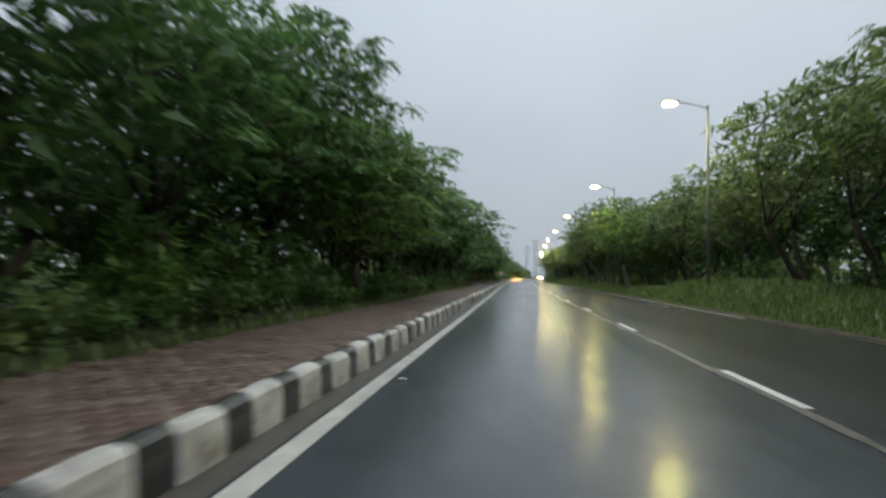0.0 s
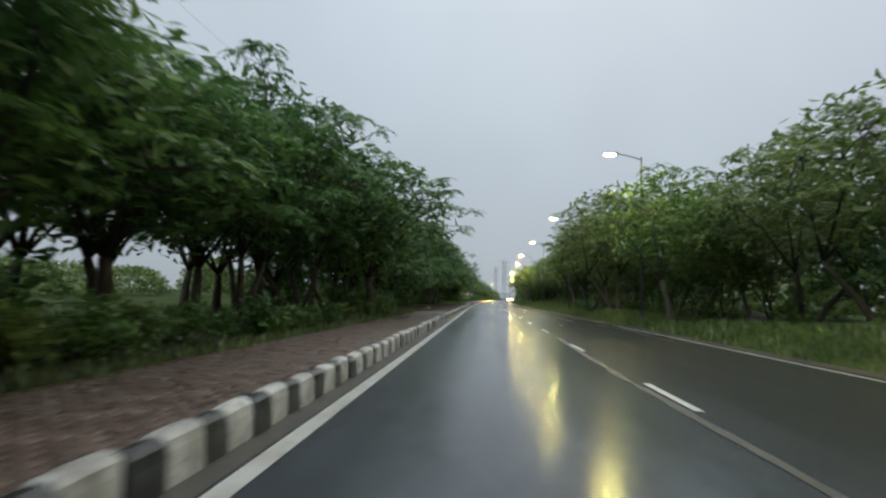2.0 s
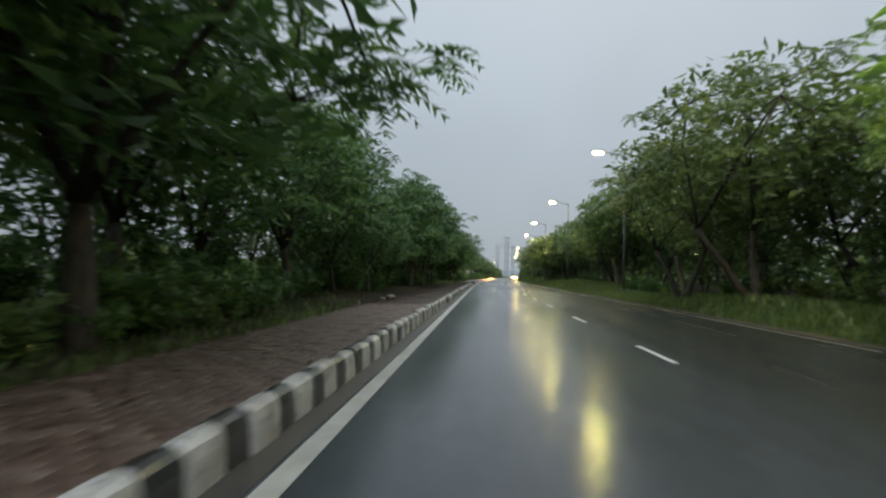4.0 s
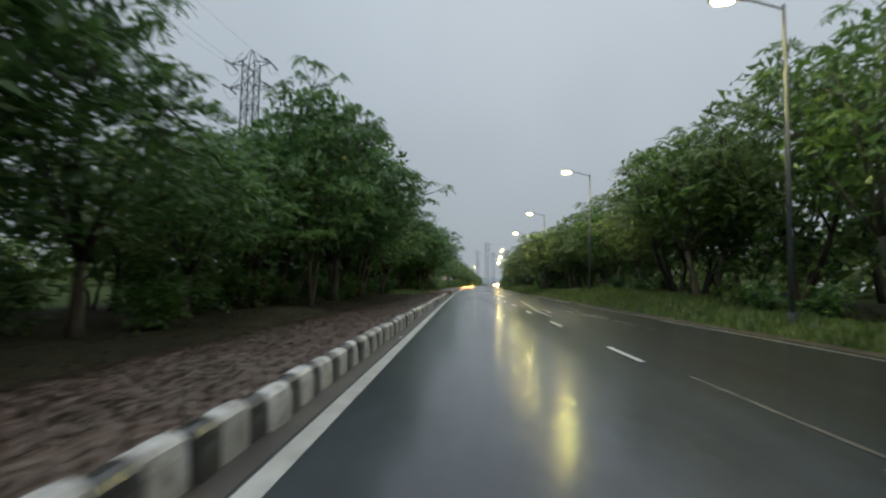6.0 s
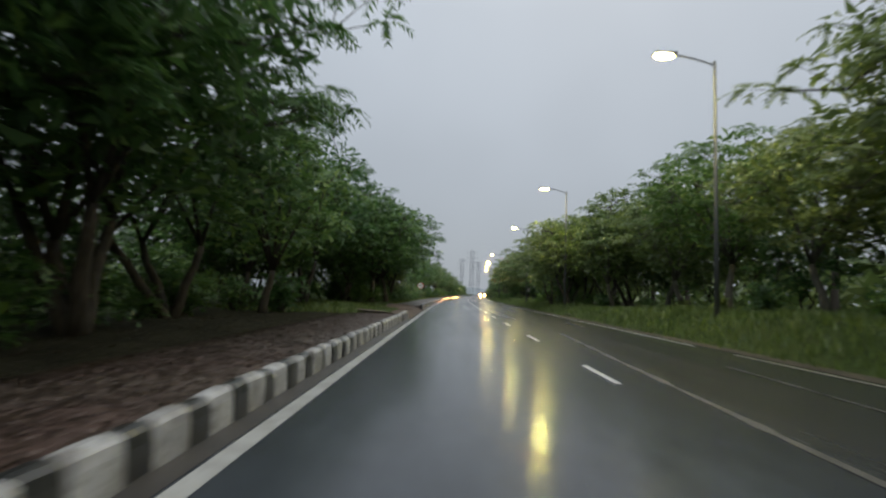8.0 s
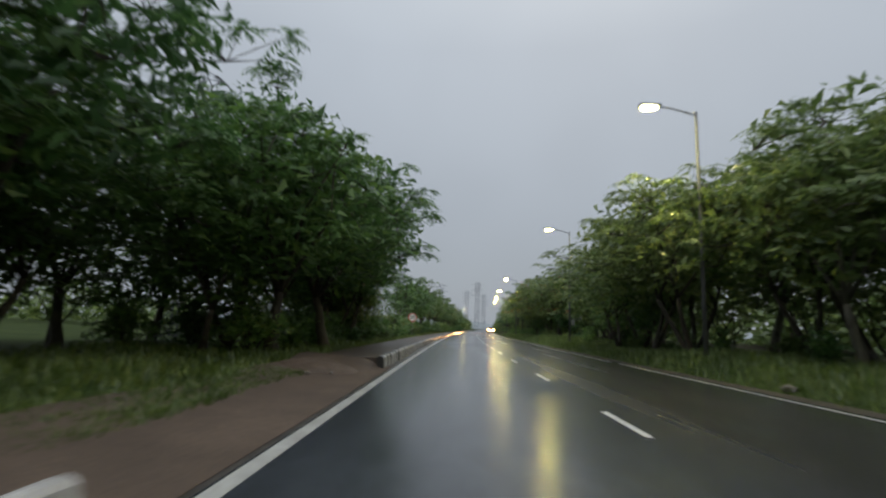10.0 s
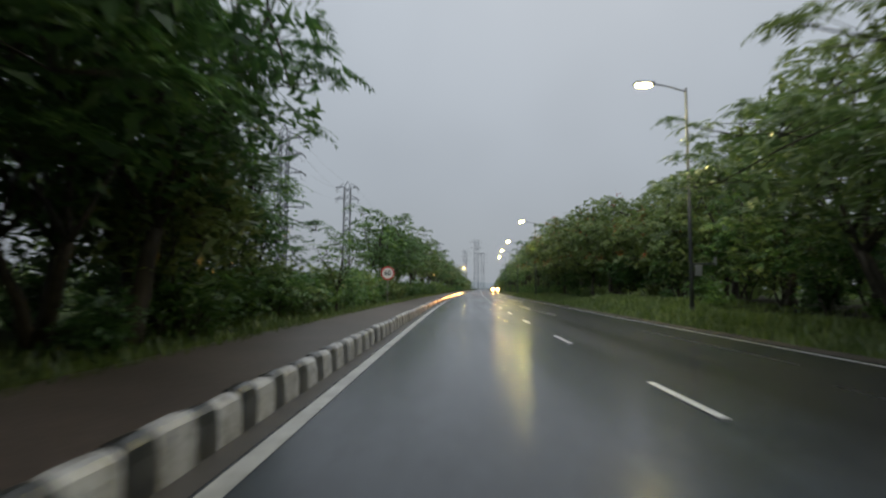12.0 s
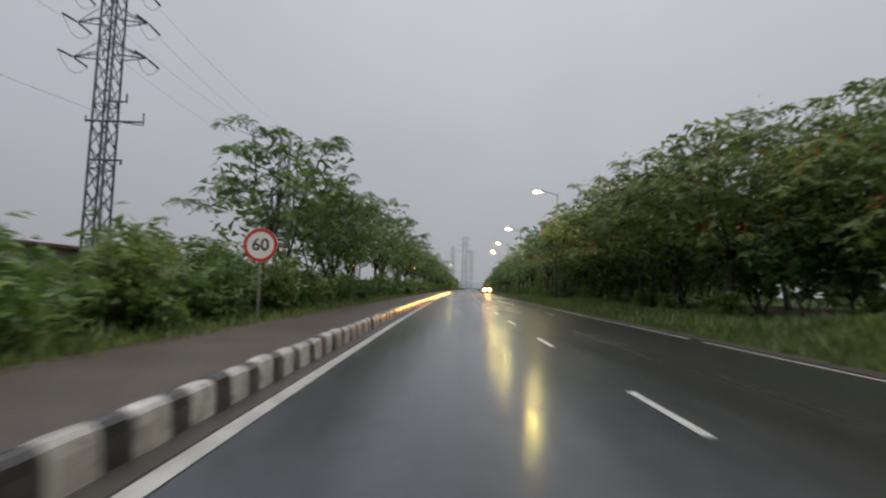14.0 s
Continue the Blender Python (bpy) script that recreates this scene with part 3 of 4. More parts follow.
def stand(kind, off, y, scale=1.0, turn=0.0, sz=None):
    m = Matrix.Translation((off + float(bend(y)), y, float(ground_z(off, y)) - 0.02)) @ Matrix.Rotation(turn, 4, "Z")
    ob = copy_thing(kind, m)
    ob.scale = (scale, scale, sz or scale)
    return ob


T_DARK = "dark green wet broadleaf roadside tree with a spreading crown"
T_R = "green feathery-leaved roadside tree on the grass verge"
big = [
    make_tree(11, 8.6, 4.0, 2.1, 130, 8, LEAF_DARK, BARK, T_DARK),
    make_tree(12, 8.2, 3.7, 1.8, 125, 8, LEAF_FRESH, BARK, "bright green wet roadside tree with drooping leaf sprays"),
    make_tree(13, 9.2, 4.3, 2.3, 135, 8, LEAF_DARK, BARK, T_DARK, stems=3),
    make_tree(14, 7.4, 3.5, 1.5, 115, 8, LEAF_DARK, BARK, T_DARK, stems=2),
]
right = [
    make_tree(21, 7.8, 3.8, 2.2, 110, 8, LEAF_FRESH, BARK_PALE, T_R, squash=0.9),
    make_tree(22, 7.2, 3.6, 1.9, 105, 8, LEAF_OLIVE, BARK_PALE, T_R, squash=0.9),
    make_tree(23, 8.6, 4.2, 2.5, 112, 8, LEAF_OLIVE, BARK, T_R, stems=2, squash=0.9),
]
umbrella = make_tree(24, 7.9, 5.1, 2.5, 135, 8, LEAF_OLIVE, BARK, "wide flat-crowned verge tree reaching over the road edge", stems=2, squash=1.1)
bloom = make_tree(31, 7.2, 4.0, 2.0, 110, 8, LEAF_OLIVE, BARK, "green verge tree dotted with orange-red blossom", flowers=320, squash=0.9)
light = [
    make_tree(41, 8.4, 3.9, 2.2, 60, 6, LEAF_DARK, BARK, "dark green tree in the second row", leaf=0.3, width=0.17, filler=520, pairs=3, lobes=14),
    make_tree(42, 9.4, 4.2, 2.4, 60, 6, LEAF_OLIVE, BARK, "olive green tree in the second row", leaf=0.3, width=0.17, filler=520, pairs=3, lobes=14),
]
thicket = [
    make_tree(45, 4.6, 2.6, 0.9, 48, 4, LEAF_DARK, BARK, "dense dark green sapling thicket under the verge trees", leaf=0.3, width=0.17, filler=500, stems=2, squash=0.5, pairs=3, lobes=12),
    make_tree(46, 5.4, 2.9, 1.0, 48, 4, LEAF_OLIVE, BARK, "dense olive green sapling thicket under the verge trees", leaf=0.3, width=0.17, filler=500, stems=2, squash=0.5, pairs=3, lobes=12),
]
open_tree = make_tree(48, 7.6, 3.7, 1.6, 92, 8, LEAF_DARK, BARK, "dark green tree with ragged open boughs behind the sign", filler=620, stems=2, squash=0.8, lobes=13)
airy = make_tree(47, 8.0, 3.4, 2.4, 54, 8, LEAF_DARK, BARK, "sparse dark green tree with open wispy boughs", filler=160, squash=0.9, lobes=10)
shrubs = [
    make_shrub(51, 1.5, 1.1, 290, LEAF_DARK, "dense dark green shrub under the roadside trees"),
    make_shrub(52, 2.0, 1.3, 330, LEAF_FRESH, "leafy green shrub beside the footpath"),
    make_shrub(53, 1.0, 0.9, 210, LEAF_OLIVE, "low olive green weeds on the verge"),
    make_shrub(54, 1.9, 1.25, 420, LEAF_OLIVE, "dense olive green shrub along the back of the path"),
]
rnd = random.Random(7)
# front row on the footpath side
y = -14.0
k = 0
while y < 141:
    o = -8.9 - rnd.uniform(0, 1.2) + (0.5 if y > 70 else 0)
    s = rnd.uniform(0.86, 1.0)
    if 43 < y < 52:
        o -= 0.9
    if GAP0 - 1 < y < GAP1 - 1:
        o -= 2.8
    if 73.0 < y < 86.0:
        s *= 0.64
    if 31.5 < y < 42:
        s *= 0.78
    stand(big[k % 4] if rnd.random() < 0.8 else big[rnd.randrange(4)], o, y, s, rnd.uniform(0, 6.28), s * rnd.uniform(0.86, 1.02))
    y += rnd.uniform(3.9, 5.2)
    k += 1
# larger trees that lean over the kerb
for o, y, s, sz, b in ((-7.4, 28.5, 0.95, 0.74, 1), (-9.2, 50.5, 0.93, 0.9, 2), (-10.4, 118.0, 1.05, 1.1, 2), (-9.6, 40.3, 0.95, 0.71, 0), (-9.2, 45.4, 0.86, 0.86, 2), (-8.9, 36.2, 0.86, 0.77, 1), (-7.2, 54.5, 1.12, 0.88, 0), (-8.5, 97.6, 1.05, 1.0, 2), (-8.7, 92.6, 1.0, 1.12, 0), (-9.8, 88.0, 0.9, 0.86, 0), (-9.9, 75.0, 0.72, 1.0, 2), (-14.5, 113.6, 1.0, 0.95, 0), (-13.9, 119.4, 1.0, 1.0, 3), (-13.8, 124.8, 0.95, 1.0, 1), (-8.6, 33.0, 0.9, 0.86, 0), (-8.9, 25.5, 0.88, 1.0, 0), (-9.6, 34.0, 0.9, 0.86, 3), (-7.7, 125.8, 1.1, 0.92, 0), (-8.5, 136.5, 1.0, 0.98, 0),
                       (-10.2, 143.4, 0.9, 0.86, 1), (-8.3, 140.4, 1.0, 1.06, 0), (-7.2, 130.6, 1.1, 0.98, 0), (-9.9, 128.2, 1.0, 1.1, 2), (-7.9, 86.2, 0.76, 1.1, 3)):
    stand(big[b], o, y, s, rnd.uniform(0, 6.28), sz)
y = -10.0
while y < 142:
    if not 38 < y < 54.5 and not 104 < y < 127:
        stand(light[rnd.randrange(2)], -13.0 - rnd.uniform(0, 3), y, rnd.uniform(0.8, 1.05) * (0.68 if 70 < y < 99 else 1.0), rnd.uniform(0, 6.28))
    y += rnd.uniform(5.5, 8)
# past the big trees: one spreading tree behind the sign, then smaller ones to the bend
stand(open_tree, -8.9, 172.5, 1.0, 1.0)
stand(open_tree, -8.6, 177.4, 0.8, 3.1, 0.84)
stand(big[1], -9.2, 184.0, 0.86, 2.0)
y = 188.0
while y < 330:
    stand(light[rnd.randrange(2)], -9.0 - rnd.uniform(0, 2), y, rnd.uniform(0.8, 1.0), rnd.uniform(0, 6.28))
    y += rnd.uniform(5, 7)
# verge side
y = 2.0
while y < 330:
    o = 10.2 + rnd.uniform(0, 1.6)
    grow = tall = 1.0
    if 148 < y < 172:
        o += 0.8
        grow = 0.88
    elif 44 < y < 60:
        grow = 0.88
    elif 84 < y < 100:
        tall = 1.2
    elif 168 < y < 235:
        o -= 0.6
        grow = 1.12 if y < 205 else 1.06
    if 160 < y < 205:
        src = bloom
    else:
        src = right[rnd.randrange(3)] if y < 150 else light[rnd.randrange(2)]
    if y > 225:
        src = light[rnd.randrange(2)]
    s = grow * rnd.uniform(0.92, 1.1)
    stand(src, o, y, s, rnd.uniform(0, 6.28), s * tall)
    y += rnd.uniform(4.6, 6.0) if y < 220 else rnd.uniform(6, 8)
for o, y, s, b in ((7.6, 57.5, 1.0, 0), (7.6, 68.5, 1.08, 2), (6.9, 73.4, 0.98, 2), (10.4, 99.5, 1.1, 2), (9.2, 94.0, 1.05, 0), (9.2, 124.0, 0.9, 1), (13.6, 163.0, 1.0, 2), (14.4, 170.0, 1.05, 2)):
    stand(right[b], o, y, s, rnd.uniform(0, 6.28))
for o, y, s, sz in ((8.7, 143.3, 0.98, 0.82), (8.0, 131.5, 0.98, 0.98), (10.8, 97.0, 0.9, 1.08), (8.6, 137.5, 0.95, 1.0), (9.8, 126.4, 0.86, 0.9)):
    stand(umbrella, o, y, s, rnd.uniform(0, 6.28), sz)
stand(airy, -7.4, 152.9, 0.42, 2.4, 0.42)
stand(airy, -9.4, 149.4, 0.68, 0.7, 0.56)
stand(big[3], -10.2, 149.2, 0.6, 4.0, 0.64)
stand(big[0], -10.3, 144.6, 0.82, 2.6, 0.74)
stand(thicket[1], -9.0, 143.6, 0.7, 1.1)
for o, y, s in ((-12.6, 40.6, 0.95), (-13.2, 45.2, 0.9), (-12.2, 49.4, 0.95), (-11.6, 53.2, 0.9), (-14.6, 43.0, 1.0), (-14.4, 50.8, 1.0)):
    stand(airy, o, y, s, y * 1.7, s * 0.7)
for k in range(18):
    stand(thicket[k % 2], 10.9 + 0.5 * (k % 3), 149 + k * 3.4, 0.72 + 0.06 * (k % 4), k * 1.9)
for o, y, s in ((-18.0, 107.0, 1.0), (-18.2, 115.0, 1.0), (-18.0, 123.0, 1.0), (-8.4, 141.6, 0.75), (-14.2, 113.5, 0.7), (-14.4, 121.5, 0.85), (-15.0, 117.5, 0.9), (-14.6, 125.5, 0.8), (-13.9, 115.6, 0.75), (-14.6, 110.8, 0.85), (-13.9, 128.5, 0.8), (-11.2, 140.5, 0.8), (-12.0, 145.0, 0.85), (-12.8, 150.0, 0.55), (-10.6, 147.8, 0.6),
                (-12.4, 20.5, 0.8), (-12.0, 24.0, 0.75), (-12.6, 27.5, 0.8), (-12.8, 82.0, 0.8), (-12.2, 85.5, 0.72), (-12.8, 89.0, 0.75)):
    stand(thicket[int(y) % 2], o, y, s, y)
for k in (*range(6), *range(10, 26)):
    stand(shrubs[(3, 1, 3)[k % 3]], -7.7 - 0.55 * (k % 4) - rnd.uniform(0, 0.4), 147.5 + k * 1.05, rnd.uniform(0.85, 1.25), rnd.uniform(0, 6.28))
y = -10.0
while y < 215:
    stand(light[rnd.randrange(2)], 15.5 + rnd.uniform(0, 4), y, rnd.uniform(0.95, 1.25), rnd.uniform(0, 6.28))
    y += rnd.uniform(7, 10)
y = 0.0
while y < 250:
    stand(thicket[rnd.randrange(2)], 12.0 + rnd.uniform(0, 1.5), y, rnd.uniform(0.8, 1.05), rnd.uniform(0, 6.28))
    y += rnd.uniform(4.0, 5.4)
y = 2.0
while y < 140:
    if not 38 < y < 52.5 and not 106 < y < 127:
        stand(thicket[rnd.randrange(2)], -11.5 - rnd.uniform(0, 1.5), y, rnd.uniform(0.7, 0.9), rnd.uniform(0, 6.28))
    y += rnd.uniform(4.5, 6.0)
# unseen trees added across and beside the road behind the start, closing it off
for off, y in ((-3, -34), (3, -36), (9, -30), (-9, -28), (-15, -22), (15, -24)):
    stand(light[rnd.randrange(2)], off, y, 1.1, rnd.uniform(0, 6.28))
# shrubs under the trees
y = 0.0
while y < 330:
    if not (GAP0 - 1 < y < GAP1 + 1) and not 38 < y < 52:
        back = 1.3 if 62 < y < 111 else 0.0
        stand(shrubs[0 if back else rnd.randrange(2)], -7.4 - back - rnd.uniform(0, 1.5), y, rnd.uniform(0.75, 1.25), rnd.uniform(0, 6.28))
        if y < 240:
            stand(shrubs[rnd.randrange(2)], -10.5 - rnd.uniform(0, 2.5), y, rnd.uniform(0.9, 1.5), rnd.uniform(0, 6.28))
    y += rnd.uniform(2.1, 3.3) if y < 240 else 6
y = 3.0
while y < 60:
    stand(shrubs[(0, 2, 0)[rnd.randrange(3)]], -7.15 - rnd.uniform(0, 0.5), y, rnd.uniform(0.45, 0.8), rnd.uniform(0, 6.28))
    y += rnd.uniform(1.0, 1.7)
y = 4.0
while y < 300:
    stand(shrubs[rnd.randrange(3)], 8.6 + rnd.uniform(0, 3.0), y, rnd.uniform(0.6, 1.1), rnd.uniform(0, 6.28))
    y += rnd.uniform(2.2, 4.0)
for ob in (*big, *right, umbrella, bloom, airy, open_tree, *light, *thicket, *shrubs):
    for o in (*ob.children_recursive, ob):
        bpy.data.objects.remove(o)


# ---------------------------------------------------------------- grass and far woods
def entry_z(off):
    t = np.clip((-off - 3.75) / 2.6, 0, 1)
    return 0.012 + 0.2 * t * t


def grass_patch(name, seed, count, x0, x1, y0, y1, h, label, raised=False, wide=0.026):
    rng = np.random.default_rng(seed)
    o = rng.uniform(0, 1, count) ** 0.8 * (x1 - x0) + x0
    y = rng.uniform(y0, y1, count)
    b = np.stack([o + bend(y), y, (entry_z(o) if raised else ground_z(o, y)) - 0.02], 1)
    quads = []
    for k in range(2):
        hh = h * rng.uniform(0.5, 1.25, count)
        a = rng.uniform(0, 2 * np.pi, count)
        lean = rng.uniform(0.15, 0.75, count) * hh
        d = np.stack([np.cos(a), np.sin(a), np.zeros(count)], 1)
        w = np.stack([-np.sin(a), np.cos(a), np.zeros(count)], 1) * wide
        root = b + rng.normal(0, 0.04, (count, 3)) * np.array([1, 1, 0])
        up = np.array([0, 0, 1.0])
        tip = root + d * lean[:, None] + up * hh[:, None]
        quads.append(np.stack([root - w, root + w, tip + w * 0.25, tip - w * 0.25], 1))
    v = np.concatenate(quads, 0).reshape(-1, 3)
    ob = new(name, fast_mesh(name, v, np.arange(len(v)).reshape(-1, 4), GRASS))
    return tagged(ob, label, "grass", kind="stuff")


grass_patch("grass", 61, 32000, 5.25, 9.6, 8, 130, 0.24, "long wet green grass on the verge bank", wide=0.018)
grass_patch("grass", 70, 6000, 9.2, 12.6, 8, 215, 0.24, "long wet grass under the verge trees")
grass_patch("grass", 62, 18000, 5.25, 9.0, 130, 215, 0.26, "long wet green grass on the verge bank", wide=0.018)
grass_patch("grass", 63, 2600, -8.6, -6.5, 4, 66, 0.15, "dark weedy grass behind the footpath")
grass_patch("grass", 64, 4000, -9.0, -6.4, 124, 215, 0.24, "weedy grass behind the footpath")
grass_patch("grass", 66, 3600, -12.5, -5.9, 110, 126, 0.2, "short green grass behind the dirt entry")
grass_patch("grass", 67, 2600, -6.4, -5.25, 110.8, 121.5, 0.09, "short wet grass creeping over the dirt entry", True, 0.012)
grass_patch("grass", 68, 2600, -6.62, -6.12, 124.5, 215, 0.2, "ragged weeds along the back of the path", True, 0.014)
grass_patch("grass", 69, 1500, -6.62, -6.2, 6, 62, 0.15, "ragged weeds along the back of the path", True, 0.014)
grass_patch("grass", 65, 1500, -17.0, -8.5, 40, 60, 0.3, "pale grass in the clearing between the trees")


def leaf_litter(name, seed, count, x0, x1, y0, y1, z, label):
    """Small dead leaves lying loose on the paving."""
    rng = np.random.default_rng(seed)
    u = rng.uniform(0, 1, count)
    o = x0 + (x1 - x0) * u ** 1.6
    y = rng.uniform(y0, y1, count)
    a = rng.uniform(0, 2 * np.pi, count)
    s = rng.uniform(0.02, 0.06, count)
    c = np.stack([o + bend(y), y, np.full(count, z) if z is not None else ground_z(o, y) + 0.045], 1)
    d = np.stack([np.cos(a), np.sin(a), rng.normal(0, 0.18, count)], 1) * s[:, None]
    w = np.stack([-np.sin(a), np.cos(a), rng.normal(0, 0.18, count)], 1) * (s * 0.45)[:, None]
    v = np.stack([c - d, c + w, c + d, c - w], 1).reshape(-1, 3)
    v[:, 2] = np.maximum(v[:, 2], np.repeat(c[:, 2], 4) - 0.006)
    ob = new(name, fast_mesh(name, v, np.arange(len(v)).reshape(-1, 4), DEAD_LEAF))
    return tagged(ob, label, "fallen leaves", kind="stuff")


leaf_litter("fallen_leaves", 81, 1800, -6.4, -4.15, 8, 66, PATH_Z + 0.014, "brown wet fallen leaves strewn on the pavers")
leaf_litter("fallen_leaves", 82, 22000, -6.4, -4.15, 66, GAP0 - 0.8, PATH_Z + 0.014, "thick brown fallen leaves covering the pavers")


leaf_litter("fallen_leaves", 83, 9000, -6.25, -9.2, 56, GAP0 - 0.8, None, "brown fallen leaves on the bank behind the footpath")


def far_woods(name, seed, spots, label):
    rng = np.random.default_rng(seed)
    vs, fs, n0 = [], [], 0
    for x, y, h, r in spots:
        near = y < 165 and x < 0
        n = 1700 if near else 260
        d = rng.normal(0, 1, (n, 3))
        d /= np.linalg.norm(d, axis=1)[:, None]
        d[:, 2] = np.abs(d[:, 2]) * 1.0
        pts = np.array([x, y, h * 0.15]) + d * np.array([r, r, h * 0.85]) * (rng.uniform(0.5, 1.05, n) ** 0.5)[:, None]
        v, f = leaf_blades(rng, pts, 0.30 + h * 0.02 if near else 0.55 + h * 0.05)
        vs.append(v)
        fs.append(f + n0)
        n0 += len(v)
    ob = new(name, fast_mesh(name, np.concatenate(vs), np.concatenate(fs), LEAF_OLIVE))
    return tagged(ob, label, "woods", kind="stuff")


spots = []
for y in range(150, 560, 9):
    spots.append((-46 - rnd.uniform(0, 26), y, rnd.uniform(3, 5.5), rnd.uniform(4, 7)))
for y in range(-20, 150, 10):
    spots.append((-34 - rnd.uniform(0, 14), y, rnd.uniform(3, 6), rnd.uniform(4, 6)))
for y in range(330, 470, 8):
    b_ = float(bend(y))
    spots.append((b_ - 10 - rnd.uniform(0, 3), y, rnd.uniform(6, 8), rnd.uniform(3.5, 5)))
    spots.append((b_ + 10.5 + rnd.uniform(0, 3), y, rnd.uniform(6, 8), rnd.uniform(3.5, 5)))
for y in range(-30, 400, 6):
    spots.append((23 + rnd.uniform(0, 6), y, rnd.uniform(4, 6.5), rnd.uniform(4, 6)))
far_woods("far_woods", 71, spots, "hazy dark trees along the far end of the road")
# glowing tree-line sheet where the road ends from sight, haze painted as grey glow
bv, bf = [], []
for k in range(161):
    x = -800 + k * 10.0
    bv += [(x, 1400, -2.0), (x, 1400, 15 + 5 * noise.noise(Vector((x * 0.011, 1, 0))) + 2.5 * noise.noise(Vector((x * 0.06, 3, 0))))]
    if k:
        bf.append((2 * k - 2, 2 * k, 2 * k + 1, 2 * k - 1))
tree_line = mesh_object("backdrop", bv, bf, glow_material("painted_haze_glow", (0.235, 0.265, 0.30), 0.75))
tagged(tree_line, "tree line backdrop far beyond the road, haze painted in as grey glow", "backdrop", kind="structure")


# ---------------------------------------------------------------- street lamps
def make_lamp(side):
    """Tapered steel pole with a single arm and a lit head; side -1 reaches to smaller x."""
    root = thing("street_lamp", Matrix(), "tall galvanised street lamp with a single arm, lit warm white", "street lamp", "street lamps")
    bm = bmesh.new()
    rod(bm, (0, 0, -0.3), (0, 0, 9.35), 0.085, 0.045, 14)
    part("pole", bm, GALV, root, smooth=True)
    bm = bmesh.new()
    rod(bm, (0, 0, -0.2), (0, 0, 0.55), 0.12, 0.11, 14)
    part("base_sleeve", bm, GALV, root)
    bow = [((side * 1.35 * k / 6, 0, 9.2 + 0.32 * math.sin(k / 6 * 1.4)), 0.03) for k in range(7)]
    mesh_object("arm", *tube_mesh([bow], 8), GALV, root)
    bm = bmesh.new()
    box(bm, (0.78, 0.34, 0.10), (side * 1.68, 0, 9.54), 0.03)
    head = part("lamp_head", bm, LAMP_HOUSING, root)
    bm = bmesh.new()
    bmesh.ops.create_uvsphere(bm, u_segments=20, v_segments=12, radius=1.0, matrix=Matrix.Translation((side * 1.70, 0, 9.50)) @ Matrix.Diagonal((0.32, 0.16, 0.065, 1)))
    part("diffuser", bm, LAMP_GLOW, head, "glowing warm white diffuser")
    bm = bmesh.new()
    bmesh.ops.create_uvsphere(bm, u_segments=18, v_segments=8, radius=1.0, matrix=Matrix.Translation((side * 1.70, 0, 9.432)) @ Matrix.Diagonal((0.30, 0.15, 0.012, 1)))
    part("led_panel", bm, LED_GLOW, head, "bright downward light panel")
    return root


LAMP_Y = (-8.5, 14.2, 36.8, 59.3, 82.6, 105.4, 127.5, 151.0, 193.5, 221.0, 243.4, 266)
pole_kind = make_lamp(-1)
for yy in LAMP_Y:
    copy_thing(pole_kind, Matrix.Translation(((7.05 if yy == 151.0 else 6.66) + float(bend(yy)), yy, 0.0)))
left_kind = make_lamp(1)
for yy in (350.0,):
    copy_thing(left_kind, Matrix.Translation((-9.4 + float(bend(yy)), yy, 0.6)))
for ob in (pole_kind, left_kind):
    for o in (*ob.children_recursive, ob):
        bpy.data.objects.remove(o)
# small bracket and box on one pole
jb = thing("junction_box", Matrix.Translation((7.05 + float(bend(151.0)), 151.0, 0)), "grey metal junction box on a bracket, fixed to a lamp pole", "junction box")
bm = bmesh.new()
box(bm, (0.9, 0.05, 0.05), (0.5, -0.06, 2.25), 0.008)
part("bracket", bm, GALV, jb)
bm = bmesh.new()
box(bm, (0.22, 0.16, 0.42), (0.25, -0.08, 1.98), 0.02)
part("box", bm, BOX_GREY, jb)
bm = bmesh.new()
box(bm, (0.10, 0.05, 0.30), (0.92, -0.06, 2.36), 0.01)
part("end_plate", bm, BOX_GREY, jb)


